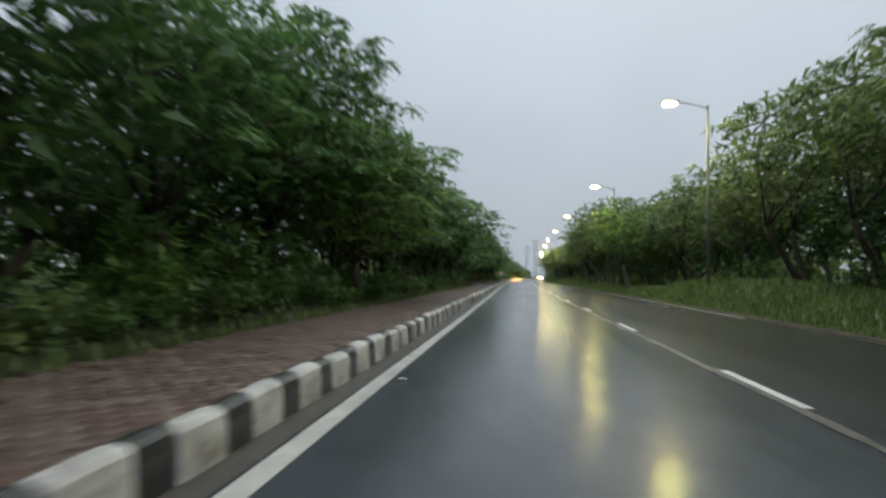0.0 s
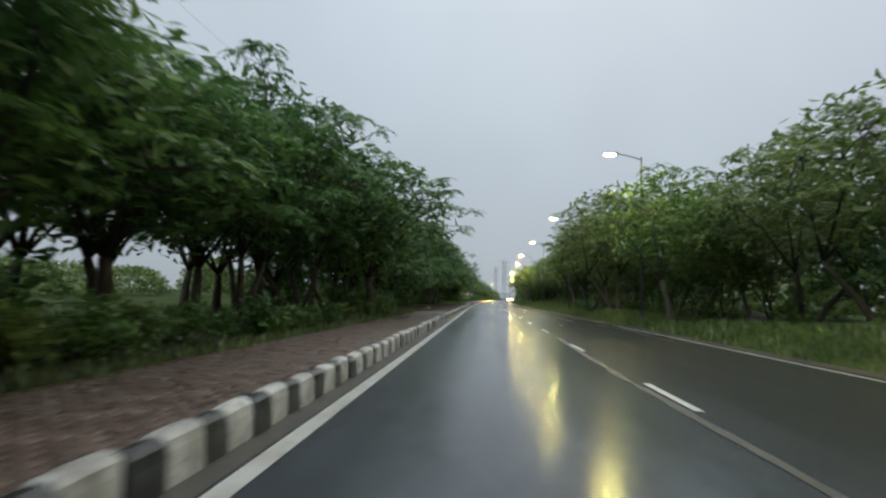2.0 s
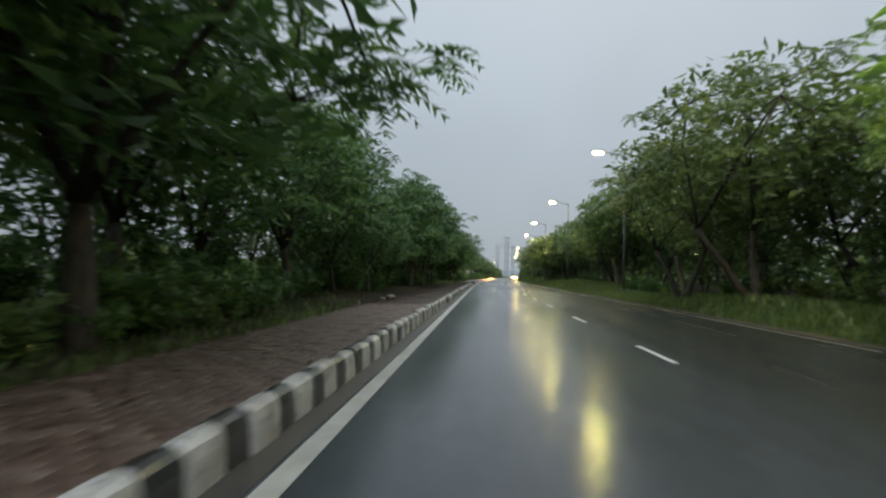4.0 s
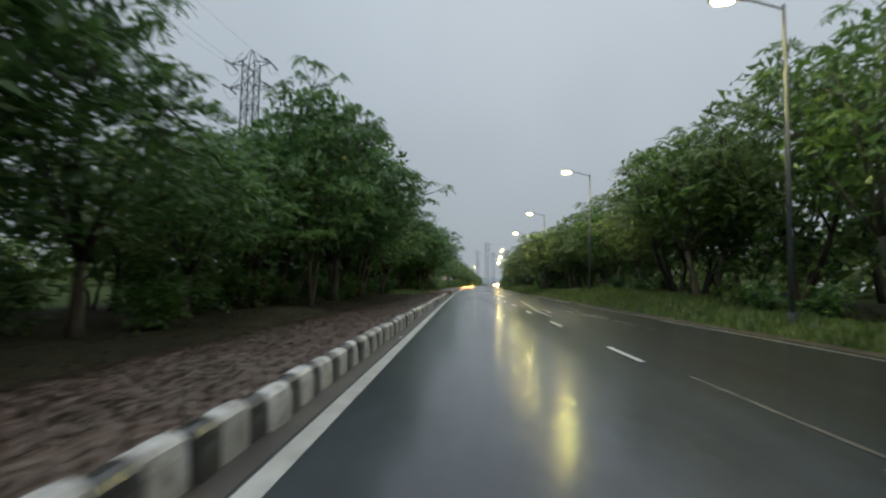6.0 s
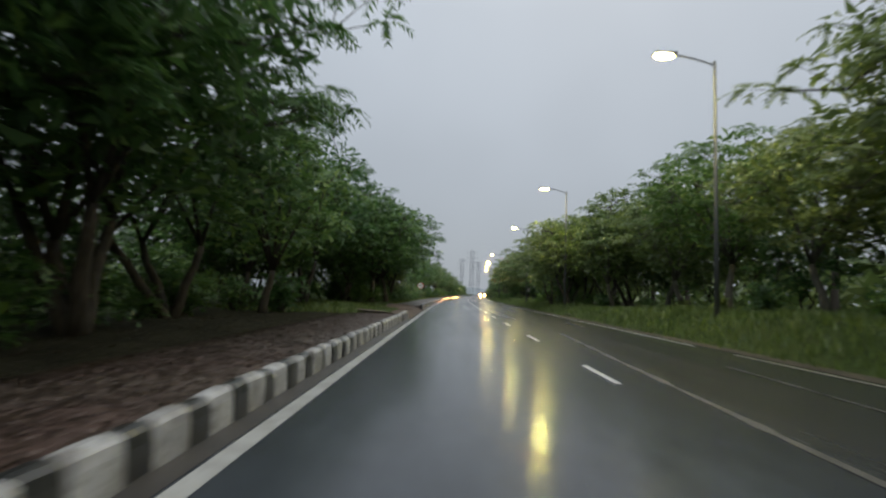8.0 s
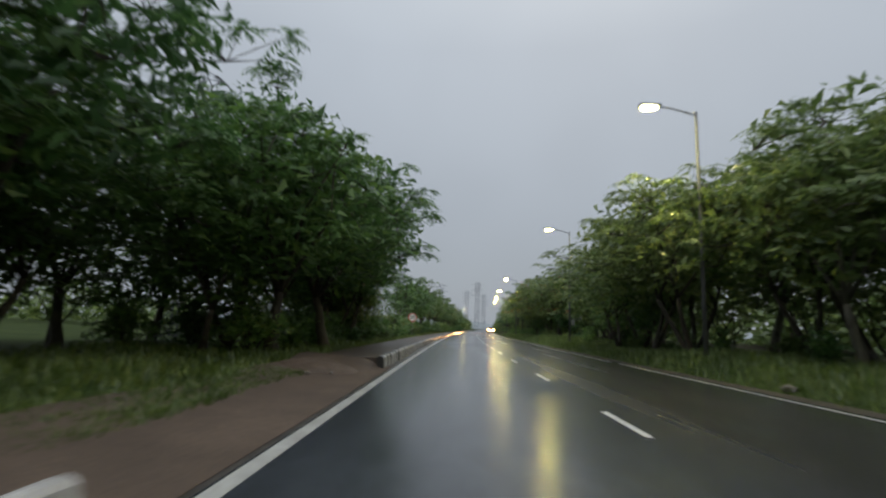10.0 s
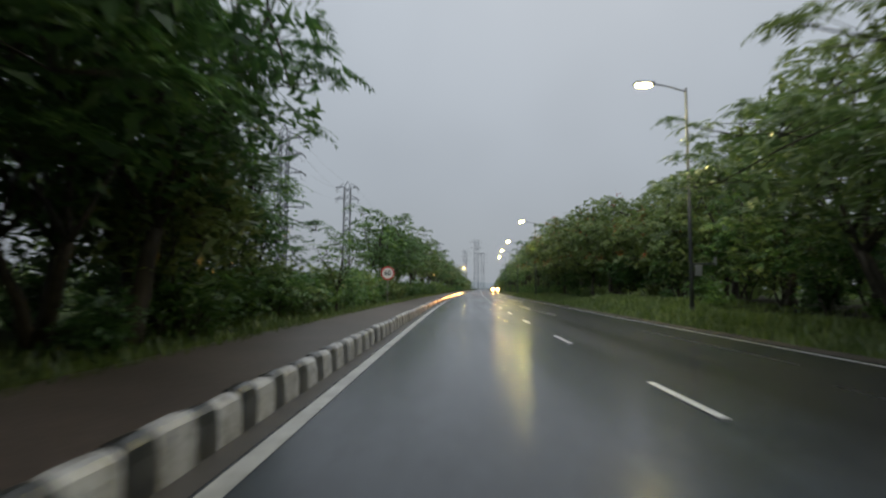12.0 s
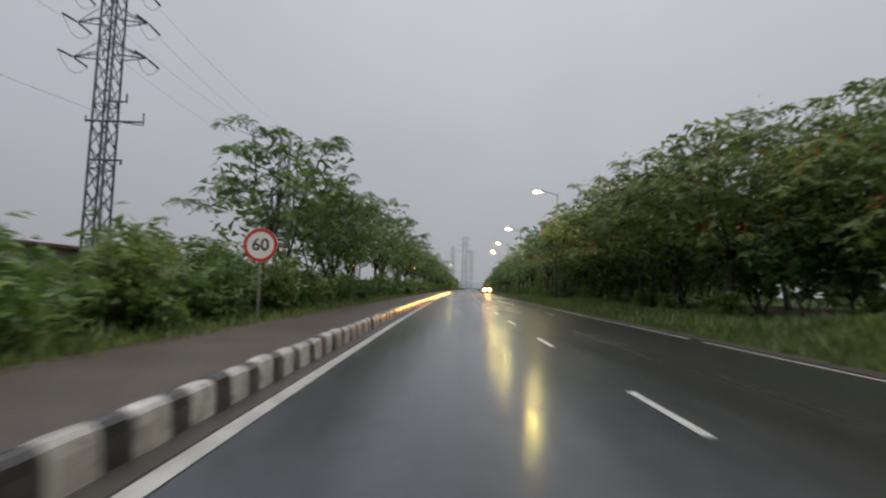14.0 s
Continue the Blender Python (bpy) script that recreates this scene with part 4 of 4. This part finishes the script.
# ---------------------------------------------------------------- pylons and wires
def make_pylon(height, half, arms, label):
    """Square lattice mast with pairs of cross arms: arms of (z, reach)."""
    root = thing("pylon", Matrix(), label, "pylon", "power line pylons")
    top_half = half * 0.94
    body_top = height - 0.9

    def hw(z):
        return half * 1.04 + (top_half - half * 1.04) * min(1, z / body_top)

    corners = [(-1, -1), (1, -1), (1, 1), (-1, 1)]
    bm = bmesh.new()
    for sx, sy in corners:
        bm2 = bmesh.new()
        rod(bm2, (sx * hw(0), sy * hw(0), -0.3), (sx * hw(body_top), sy * hw(body_top), body_top), 0.06, 0.045, 5)
        part("leg", bm2, PYLON_STEEL, root)
    z, n = 0.0, 0
    while z < body_top - 0.2:
        step = 0.95
        z2 = min(z + step, body_top)
        for k in range(4):
            a, b = corners[k], corners[(k + 1) % 4]
            if n % 2:
                a, b = b, a
            rod(bm, (a[0] * hw(z), a[1] * hw(z), z), (b[0] * hw(z2), b[1] * hw(z2), z2), 0.024, None, 4)
            rod(bm, (b[0] * hw(z), b[1] * hw(z), z), (a[0] * hw(z2), a[1] * hw(z2), z2), 0.024, None, 4)
            if n % 3 == 0:
                rod(bm, (a[0] * hw(z), a[1] * hw(z), z), (b[0] * hw(z), b[1] * hw(z), z), 0.026, None, 4)
        z = z2
        n += 1
    part("lattice", bm, PYLON_STEEL, root)
    bm = bmesh.new()
    for sx, sy in corners:
        rod(bm, (sx * hw(body_top), sy * hw(body_top), body_top), (0, 0, height), 0.035, 0.02, 4)
    part("peak", bm, PYLON_STEEL, root)
    for z, reach in arms:
        for s in (-1, 1):
            bm = bmesh.new()
            tip = Vector((s * reach, 0, z))
            for sy in (-1, 1):
                rod(bm, (s * hw(z), sy * hw(z), z), tip, 0.03, None, 4)
                rod(bm, (s * hw(z), sy * hw(z), z + 0.55), tip, 0.022, None, 4)
            rod(bm, (s * (hw(z) + reach) / 2, 0, z + 0.26), (s * (hw(z) + reach) / 2, 0, z), 0.02, None, 4)
            arm = part("cross_arm", bm, PYLON_STEEL, root)
            for sy in (-1, 1):
                string = []
                for j in range(13):
                    u = j / 12
                    string.append((tuple(tip + Vector((0, sy * (0.06 + 0.84 * u), -0.03 - 0.06 * u))), 0.058 if j % 2 else 0.024))
                mesh_object("insulator", *tube_mesh([string], 8), INSULATOR, arm)
            bm = bmesh.new()
            prev = tip + Vector((0, -0.92, -0.09))
            for j in range(1, 9):
                u = j / 8
                q = tip + Vector((0, -0.92 + 1.84 * u, -0.09 - 0.62 * math.sin(math.pi * u)))
                rod(bm, prev, q, 0.012, None, 4)
                prev = q
            part("jumper_wire", bm, WIRE, arm)
    return root


PL = "grey steel lattice power pylon with cross arms"
ARMS3 = ((13.75, 1.52), (12.35, 1.6), (10.75, 1.66))
ARMS2 = ((14.1, 1.35), (12.6, 1.4))
py_a = make_pylon(15.0, 0.34, ARMS3, PL)
py_b = make_pylon(15.0, 0.42, ARMS2, PL)
SITES = ((py_b, -16.5, 28.0), (py_b, -16.5, 64.6), (py_b, -16.5, 99.5), (py_b, -16.5, 136.0), (py_a, -16.45, 173.2), (py_b, -15.8, 196.5), (py_b, -14.5, 232.0))
tops = []
for kind, x, yy in SITES:
    rise = 1.06 if yy == 99.5 else 1.0
    mast = copy_thing(kind, Matrix.Translation((x, yy, 0.15)) @ Matrix.Rotation(0.06 * math.sin(yy), 4, "Z"))
    mast.scale = (1.0, 1.0, rise)
    arms = [(z * rise, reach) for z, reach in (ARMS3 if kind is py_a else ARMS2)]
    tops.append((x, yy, arms))
# lower brackets on the near mast
mb = thing("mast_bracket", Matrix.Translation((-16.45, 173.2, 0.15)), "small steel outriggers bolted to the pylon mast", "bracket")
bm = bmesh.new()
rod(bm, (-0.6, -0.38, 7.75), (1.92, -0.38, 7.75), 0.05, 0.04, 6)
rod(bm, (1.0, -0.38, 7.72), (1.92, -0.38, 7.6), 0.025, None, 6)
rod(bm, (1.9, -0.38, 7.6), (1.9, -0.38, 8.15), 0.03, None, 6)
rod(bm, (-0.58, -0.38, 7.72), (-0.58, -0.38, 7.98), 0.03, None, 6)
rod(bm, (0.28, -0.38, 8.62), (1.14, -0.38, 8.62), 0.04, None, 6)
rod(bm, (1.12, -0.38, 8.58), (1.12, -0.38, 9.0), 0.045, 0.03, 6)
part("upper_bracket", bm, PYLON_STEEL, mb)
bm = bmesh.new()
rod(bm, (-0.3, -0.38, 6.05), (1.1, -0.38, 6.05), 0.045, None, 6)
rod(bm, (1.06, -0.38, 6.05), (1.06, -0.38, 5.85), 0.04, None, 6)
part("lower_bracket", bm, PYLON_STEEL, mb)
for a, b in zip(tops[:-1], tops[1:]):
    for lev in range(2):
        for s in (-1, 1):
            za, ra = a[2][lev]
            zb, rb = b[2][lev]
            p0, p1 = Vector((a[0] + s * ra, a[1] + 0.92, za - 0.09)), Vector((b[0] + s * rb, b[1] - 0.92, zb - 0.09))
            line = []
            for j in range(13):
                u = j / 12
                q = p0.lerp(p1, u)
                q.z -= 0.9 * 4 * u * (1 - u) * (p1 - p0).length / 36
                line.append((tuple(q), 0.005))
            w = mesh_object("power_line", *tube_mesh([line], 4), WIRE)
            tagged(w, "thin dark power line slung between pylons", "power line", "power lines")
line = []
for j in range(17):
    u = j / 16
    line.append(((-16.85, 136.4 + 36.4 * u, 8.4 - 0.9 * 4 * u * (1 - u)), 0.007))
low_line = mesh_object("power_line", *tube_mesh([line], 4), WIRE)
tagged(low_line, "low dark cable strung to the pylon's outrigger", "power line", "power lines")
far_kind = make_pylon(36, 1.6, ((33.5, 4.2), (29.5, 4.6), (25.5, 4.6)), "tall lattice pylon far off behind the road's bend")
for x, yy, s in ((16.0, 500, 1.03), (-11.0, 490, 0.95), (9.5, 560, 0.95), (28, 620, 1.0)):
    o = copy_thing(far_kind, Matrix.Translation((x, yy, 0)))
    o.scale = (s, s, s)
for ob in (py_a, py_b, far_kind):
    for o in (*ob.children_recursive, ob):
        bpy.data.objects.remove(o)

# ---------------------------------------------------------------- low shed behind the shrubs
shed = thing("shed", Matrix.Translation((-20.5, 175.5, 0.15)), "low grey plastered shed with a dark flat roof behind shrubs", "shed")
bm = bmesh.new()
box(bm, (4.0, 7.6, 2.3), (0, 0, 1.1), 0.02)
part("wall", bm, WALL_GREY, shed)
bm = bmesh.new()
box(bm, (4.6, 8.4, 0.16), (0, 0, 2.34), 0.02)
part("roof", bm, ROOF_DARK, shed)

# ---------------------------------------------------------------- speed limit sign
sg = thing("speed_sign", Matrix.Translation((-6.43, 164.9, 0.18)), "round white speed limit sign with a red ring", "road sign")
bm = bmesh.new()
rod(bm, (0, 0.05, -0.3), (0, 0.05, 2.42), 0.038, None, 12)
part("post", bm, POST_PAINT, sg)


def disc(r0, r1, y0, y1, n=56):
    bm = bmesh.new()
    ring = []
    for yy in (y0, y1):
        ring.append([[bm.verts.new((r * math.cos(2 * math.pi * k / n), yy, 2.01 + r * math.sin(2 * math.pi * k / n))) for k in range(n)] for r in ((r0, r1) if r0 else (r1,))])
    for k in range(n):
        k2 = (k + 1) % n
        if r0:
            (a0, a1), (b0, b1) = ring
            bm.faces.new((a0[k], a1[k], a1[k2], a0[k2]))
            bm.faces.new((b0[k], b0[k2], b1[k2], b1[k]))
            bm.faces.new((a1[k], b1[k], b1[k2], a1[k2]))
            bm.faces.new((a0[k], a0[k2], b0[k2], b0[k]))
        else:
            bm.faces.new((ring[0][0][k], ring[1][0][k], ring[1][0][k2], ring[0][0][k2]))
    if not r0:
        bm.faces.new(ring[0][0])
        bm.faces.new(ring[1][0])
    bmesh.ops.recalc_face_normals(bm, faces=bm.faces)
    return bm


part("plate", disc(0, 0.46, -0.004, 0.01), SIGN_WHITE, sg, "white reflective sign plate")
part("red_ring", disc(0.365, 0.455, -0.010, -0.005), SIGN_RED, sg, "red painted border ring")
fc = bpy.data.curves.new("digits", "FONT")
fc.body = "60"
fc.size = 0.46
fc.align_x, fc.align_y = "CENTER", "CENTER"
fc.extrude = 0.002
fc.offset = 0.009
tmp = new("digits_source", fc)
dm = bpy.data.meshes.new_from_object(tmp.evaluated_get(bpy.context.evaluated_depsgraph_get()))
bpy.data.objects.remove(tmp)
dm.materials.clear()
dm.materials.append(SIGN_BLACK)
dg = new("digits", dm)
dg.parent = sg
dg.matrix_local = pose(0, -0.008, 2.01, 90, 0, 0)
dg["label"] = "black numerals 60"

# ---------------------------------------------------------------- vehicle with its headlights on, far down the road
CX, CY = 10.1, 275.5
car = thing("pickup_truck", Matrix.Translation((CX, CY, 0.0)), "dark pickup truck facing down the road with bright headlights", "truck")
bm = bmesh.new()
prof = [(-2.5, 0.45), (-2.55, 0.95), (-2.35, 1.12), (-1.1, 1.2), (-0.4, 1.82), (1.1, 1.86), (1.35, 1.25), (2.6, 1.22), (2.65, 0.5)]
lr = [[bm.verts.new((sx * (0.92 if z < 1.3 else 0.74), yy, z)) for yy, z in prof] for sx in (-1, 1)]
bm.faces.new(lr[0])
bm.faces.new(list(reversed(lr[1])))
for k in range(len(prof)):
    k2 = (k + 1) % len(prof)
    bm.faces.new((lr[0][k], lr[1][k], lr[1][k2], lr[0][k2]))
bmesh.ops.recalc_face_normals(bm, faces=bm.faces)
bmesh.ops.bevel(bm, geom=list(bm.edges), offset=0.05, segments=2, affect="EDGES")
part("body", bm, CAR_PAINT, car)
bm = bmesh.new()
box(bm, (1.32, 0.03, 0.66), (0, 0, 0), 0.01, Matrix.Translation((0, -0.80, 1.53)) @ Matrix.Rotation(radians(-48), 4, "X"))
part("windscreen", bm, CAR_GLASS, car)
bm = bmesh.new()
box(bm, (1.86, 0.16, 0.22), (0, -2.56, 0.55), 0.04)
part("bumper", bm, RUBBER, car)
bm = bmesh.new()
box(bm, (0.8, 0.05, 0.2), (0, -2.57, 0.86), 0.02)
part("grille", bm, GALV, car)
for sx in (-1, 1):
    for yy in (-1.6, 1.7):
        bm = bmesh.new()
        rod(bm, (sx * 0.72, yy, 0.36), (sx * 0.95, yy, 0.36), 0.36, None, 22)
        wh = part("wheel", bm, RUBBER, car)
        bm = bmesh.new()
        rod(bm, (sx * 0.94, yy, 0.36), (sx * 0.97, yy, 0.36), 0.21, None, 14)
        part("rim", bm, GALV, wh)
    bm = bmesh.new()
    bmesh.ops.create_uvsphere(bm, u_segments=16, v_segments=10, radius=0.26, matrix=Matrix.Translation((sx * 0.62, -2.54, 0.92)) @ Matrix.Diagonal((1.1, 0.5, 0.9, 1)))
    part("headlight", bm, HEADLIGHT, car, "glowing warm headlight")
    hd = bpy.data.lights.new("headlight_beam", "SPOT")
    hd.energy = 32000
    hd.color = (1.0, 0.42, 0.10)
    hd.spot_size = radians(17)
    hd.spot_blend = 0.7
    hd.shadow_soft_size = 0.10
    ho = new("headlight_beam", hd)
    ho.matrix_world = look((CX + sx * 0.66, CY - 2.75, 0.95), (CX - 15.5, CY - 62, 0.3))

# ---------------------------------------------------------------- small loose things
def make_stone(seed, r):
    bm = bmesh.new()
    bmesh.ops.create_icosphere(bm, subdivisions=2, radius=r)
    for v in bm.verts:
        v.co *= 1 + 0.35 * noise.noise(v.co * (2.2 / r) + Vector((seed, 0, 0)))
        v.co.z *= 0.62
    return bm


for k, (o, yy, r, z) in enumerate(((-6.1, 69.0, 0.2, PATH_Z), (-6.3, 68.4, 0.12, PATH_Z), (-5.2, 121.3, 0.07, 0.07), (-4.8, 121.9, 0.05, 0.05), (-5.9, 121.2, 0.08, 0.14), (5.6, 121.5, 0.16, 0.06), (-5.0, 31.0, 0.06, PATH_Z))):
    st = part("stone", make_stone(k + 3, r), STONE)
    st.matrix_world = Matrix.Translation((o + float(bend(yy)), yy, z + r * 0.4)) @ Matrix.Rotation(k * 1.3, 4, "Z")
    tagged(st, "rough grey-brown stone lying beside the road", "stone", "loose stones")
heap_bm = bmesh.new()
bmesh.ops.create_grid(heap_bm, x_segments=26, y_segments=20, size=1.0)
for v in heap_bm.verts:
    r2 = v.co.x ** 2 + v.co.y ** 2
    hgt = max(0.0, 1 - r2) ** 1.3
    v.co = Vector((v.co.x * 1.25, v.co.y * 0.85, 0.26 * hgt + 0.09 * hgt ** 0.5 * noise.noise(Vector((v.co.x * 5, v.co.y * 5, 2))) - 0.03 - 0.3 * min(1, max(0.0, r2 - 0.75))))
heap = part("soil_mound", heap_bm, DIRT, smooth=True)
heap.matrix_world = Matrix.Translation((-5.5 + float(bend(122.6)), 122.6, 0.10))
tagged(heap, "low heap of reddish wet soil by the kerb end", "soil heap")
for k, (o, yy) in enumerate(((-3.35, 17.2), (-3.72, 79.0), (5.4, 119.5))):
    bm = bmesh.new()
    bmesh.ops.create_grid(bm, x_segments=6, y_segments=6, size=0.04)
    for v in bm.verts:
        v.co.z = 0.012 + 0.02 * noise.noise(v.co * 14 + Vector((k, 3, 1)))
    bmesh.ops.solidify(bm, geom=list(bm.faces), thickness=0.006)
    lt = part("litter", bm, LITTER)
    lt.matrix_world = Matrix.Translation((o + float(bend(yy)), yy, 0.01)) @ Matrix.Rotation(k * 0.9, 4, "Z")
    tagged(lt, "crumpled pale plastic scrap on the wet road edge", "litter", "litter scraps")

# ---------------------------------------------------------------- kerb stones
KERB_PROFILE = [(-4.10, -0.05), (-3.90, -0.05), (-3.91, 0.17), (-3.925, 0.225), (-3.955, 0.252), (-3.995, 0.262), (-4.06, 0.258), (-4.10, 0.235)]


def kerb_stone_mesh(name, length, mat, seed):
    """One cast stone with rounded arrises, its top and face slightly chipped and uneven."""
    n = len(KERB_PROFILE)
    g = 0.016
    rows = [(0.004, g), (g, 0.003), (length * 0.35, 0.0), (length * 0.68, 0.0), (length - g, 0.003), (length - 0.004, g)]
    cx = -4.0
    verts = []
    for yy, inset in rows:
        for x, z in KERB_PROFILE:
            top = z > 0.1
            chip = noise.noise(Vector((seed * 7.3, yy * 7.0, x * 9.0 + z * 6.0)))
            verts.append((x - cx - (inset if x > cx else -inset) + (0.010 * chip if top else 0.0), yy, z - (inset if top else 0) + (0.012 * chip if z > 0.2 else 0.0)))
    faces = [(j * n + i, j * n + (i + 1) % n, (j + 1) * n + (i + 1) % n, (j + 1) * n + i) for j in range(len(rows) - 1) for i in range(n)]
    faces += [tuple(range(n - 1, -1, -1)), tuple((len(rows) - 1) * n + i for i in range(n))]
    me = bpy.data.meshes.new(name)
    me.from_pydata(verts, [], faces)
    me.materials.append(mat)
    me.update()
    bm = bmesh.new()
    bm.from_mesh(me)
    bmesh.ops.recalc_face_normals(bm, faces=bm.faces)
    bm.to_mesh(me)
    bm.free()
    return me


def kerb_rise(y):
    return float(np.interp(y, (20, 75, 110, 124, 142, 156, 330), (1.2, 1.25, 1.24, 1.4, 1.36, 1.24, 1.2)))


WHITE_L, BLACK_L = 0.445, 0.325
whites = [kerb_stone_mesh("kerb_stone", WHITE_L, KERB_WHITE, q) for q in range(5)]
blacks = [kerb_stone_mesh("kerb_stone", BLACK_L, KERB_BLACK, q + 9) for q in range(5)]
kerb = thing("kerb", Matrix(), "raised kerb of stones painted black and white in turn", "kerb", kind="structure")
rest = defaultdict(lambda: ([], []))
count = 0
for a, b in ((-20.0, GAP0), (GAP1, 330.0)):
    y, white = a + (14.32 - a) % 0.77 if a < 0 else a, a < 0
    while y < b:
        me, ln = (rnd.choice(whites), WHITE_L) if white else (rnd.choice(blacks), BLACK_L)
        m = Matrix.Translation((-4.0 + float(bend(y)) + rnd.gauss(0, 0.009), y, rnd.gauss(0, 0.010))) @ Matrix.Rotation(-math.atan(float(bend(y + 0.5) - bend(y - 0.5))) + rnd.gauss(0, 0.010), 4, "Z") @ Matrix.Rotation(rnd.gauss(0, 0.025), 4, "Y") @ Matrix.Rotation(rnd.gauss(0, 0.010), 4, "X") @ Matrix.Diagonal((1, 1, kerb_rise(y), 1))
        if count < 300 and (13 < y < 92 or 123 < y < 160):
            st = new("kerb_stone", me)
            st.parent = kerb
            st.matrix_world = m
            count += 1
        else:
            vs, fs = rest[white]
            n0 = len(vs)
            vs.extend(tuple(m @ v.co) for v in me.vertices)
            fs.extend(tuple(i + n0 for i in p.vertices) for p in me.polygons)
        y += ln
        white = not white
for white, (vs, fs) in rest.items():
    o = mesh_object("kerb_run", vs, fs, KERB_WHITE if white else KERB_BLACK, kerb)
    o["kind"] = "stuff"

# ---------------------------------------------------------------- footpath pavers
PW, PLN = 0.25, 0.125
paver_me = bpy.data.meshes.new("paver")
g1, g2 = 0.008, 0.014
outer = [(sx * (PW / 2 - g1 * 0.4), sy * (PLN / 2 - g1 * 0.4), -0.03) for sx, sy in ((-1, -1), (1, -1), (1, 1), (-1, 1))]
rim = [(sx * (PW / 2 - g1 * 0.5), sy * (PLN / 2 - g1 * 0.5), 0.008) for sx, sy in ((-1, -1), (1, -1), (1, 1), (-1, 1))]
top = [(sx * (PW / 2 - g2), sy * (PLN / 2 - g2), 0.014) for sx, sy in ((-1, -1), (1, -1), (1, 1), (-1, 1))]
paver_faces = [(k, (k + 1) % 4, 4 + (k + 1) % 4, 4 + k) for k in range(4)] + [(4 + k, 4 + (k + 1) % 4, 8 + (k + 1) % 4, 8 + k) for k in range(4)] + [(8, 9, 10, 11)]
paver_me.from_pydata(outer + rim + top, [], paver_faces)
paver_me.materials.append(PAVER)
paver_me.update()
paving = thing("footpath_paving", Matrix(), "red-brown interlocking footpath pavers, wet and silted", "paving", kind="structure")
unit = np.array(outer + rim + top)
uf = np.array(paver_faces)
pale_me = paver_me.copy()
pale_me.materials.clear()
pale_me.materials.append(PAVER_PALE)
field = {True: [], False: []}
made = 0
prng = np.random.default_rng(5)
row = 0
yy = 4.0
while yy < GAP0 - 0.7:
    x = -6.40 + (PW / 2 if row % 2 else 0)
    shift = float(bend(yy))
    while x < -4.12 - PW / 2:
        dz, rot_z = float(prng.normal(0, 0.003)), float(prng.normal(0, 0.02))
        zig = abs(((x + 6.4) / 0.5) % 2.0 - 1.0)
        pale = yy < 75 and (row + int(round(zig * 4))) % 6 < 2 and prng.random() < 0.85
        if made < 300 and 17.5 < yy:
            p = new("paver", pale_me if pale else paver_me)
            p.parent = paving
            p.matrix_world = Matrix.Translation((x + PW / 2 + shift, yy, PATH_Z - 0.012 + dz)) @ Matrix.Rotation(rot_z, 4, "Z")
            made += 1
        else:
            field[pale].append(unit + np.array([x + PW / 2 + shift, yy, PATH_Z - 0.012 + dz]))
        x += PW
    yy += PLN
    row += 1
for pale, units in field.items():
    faces_all = np.concatenate([uf + 12 * k for k in range(len(units))])
    pav = new("paver_field", fast_mesh("paver_field", np.concatenate(units), faces_all, PAVER_PALE if pale else PAVER))
    pav.parent = paving
    pav["kind"] = "stuff"
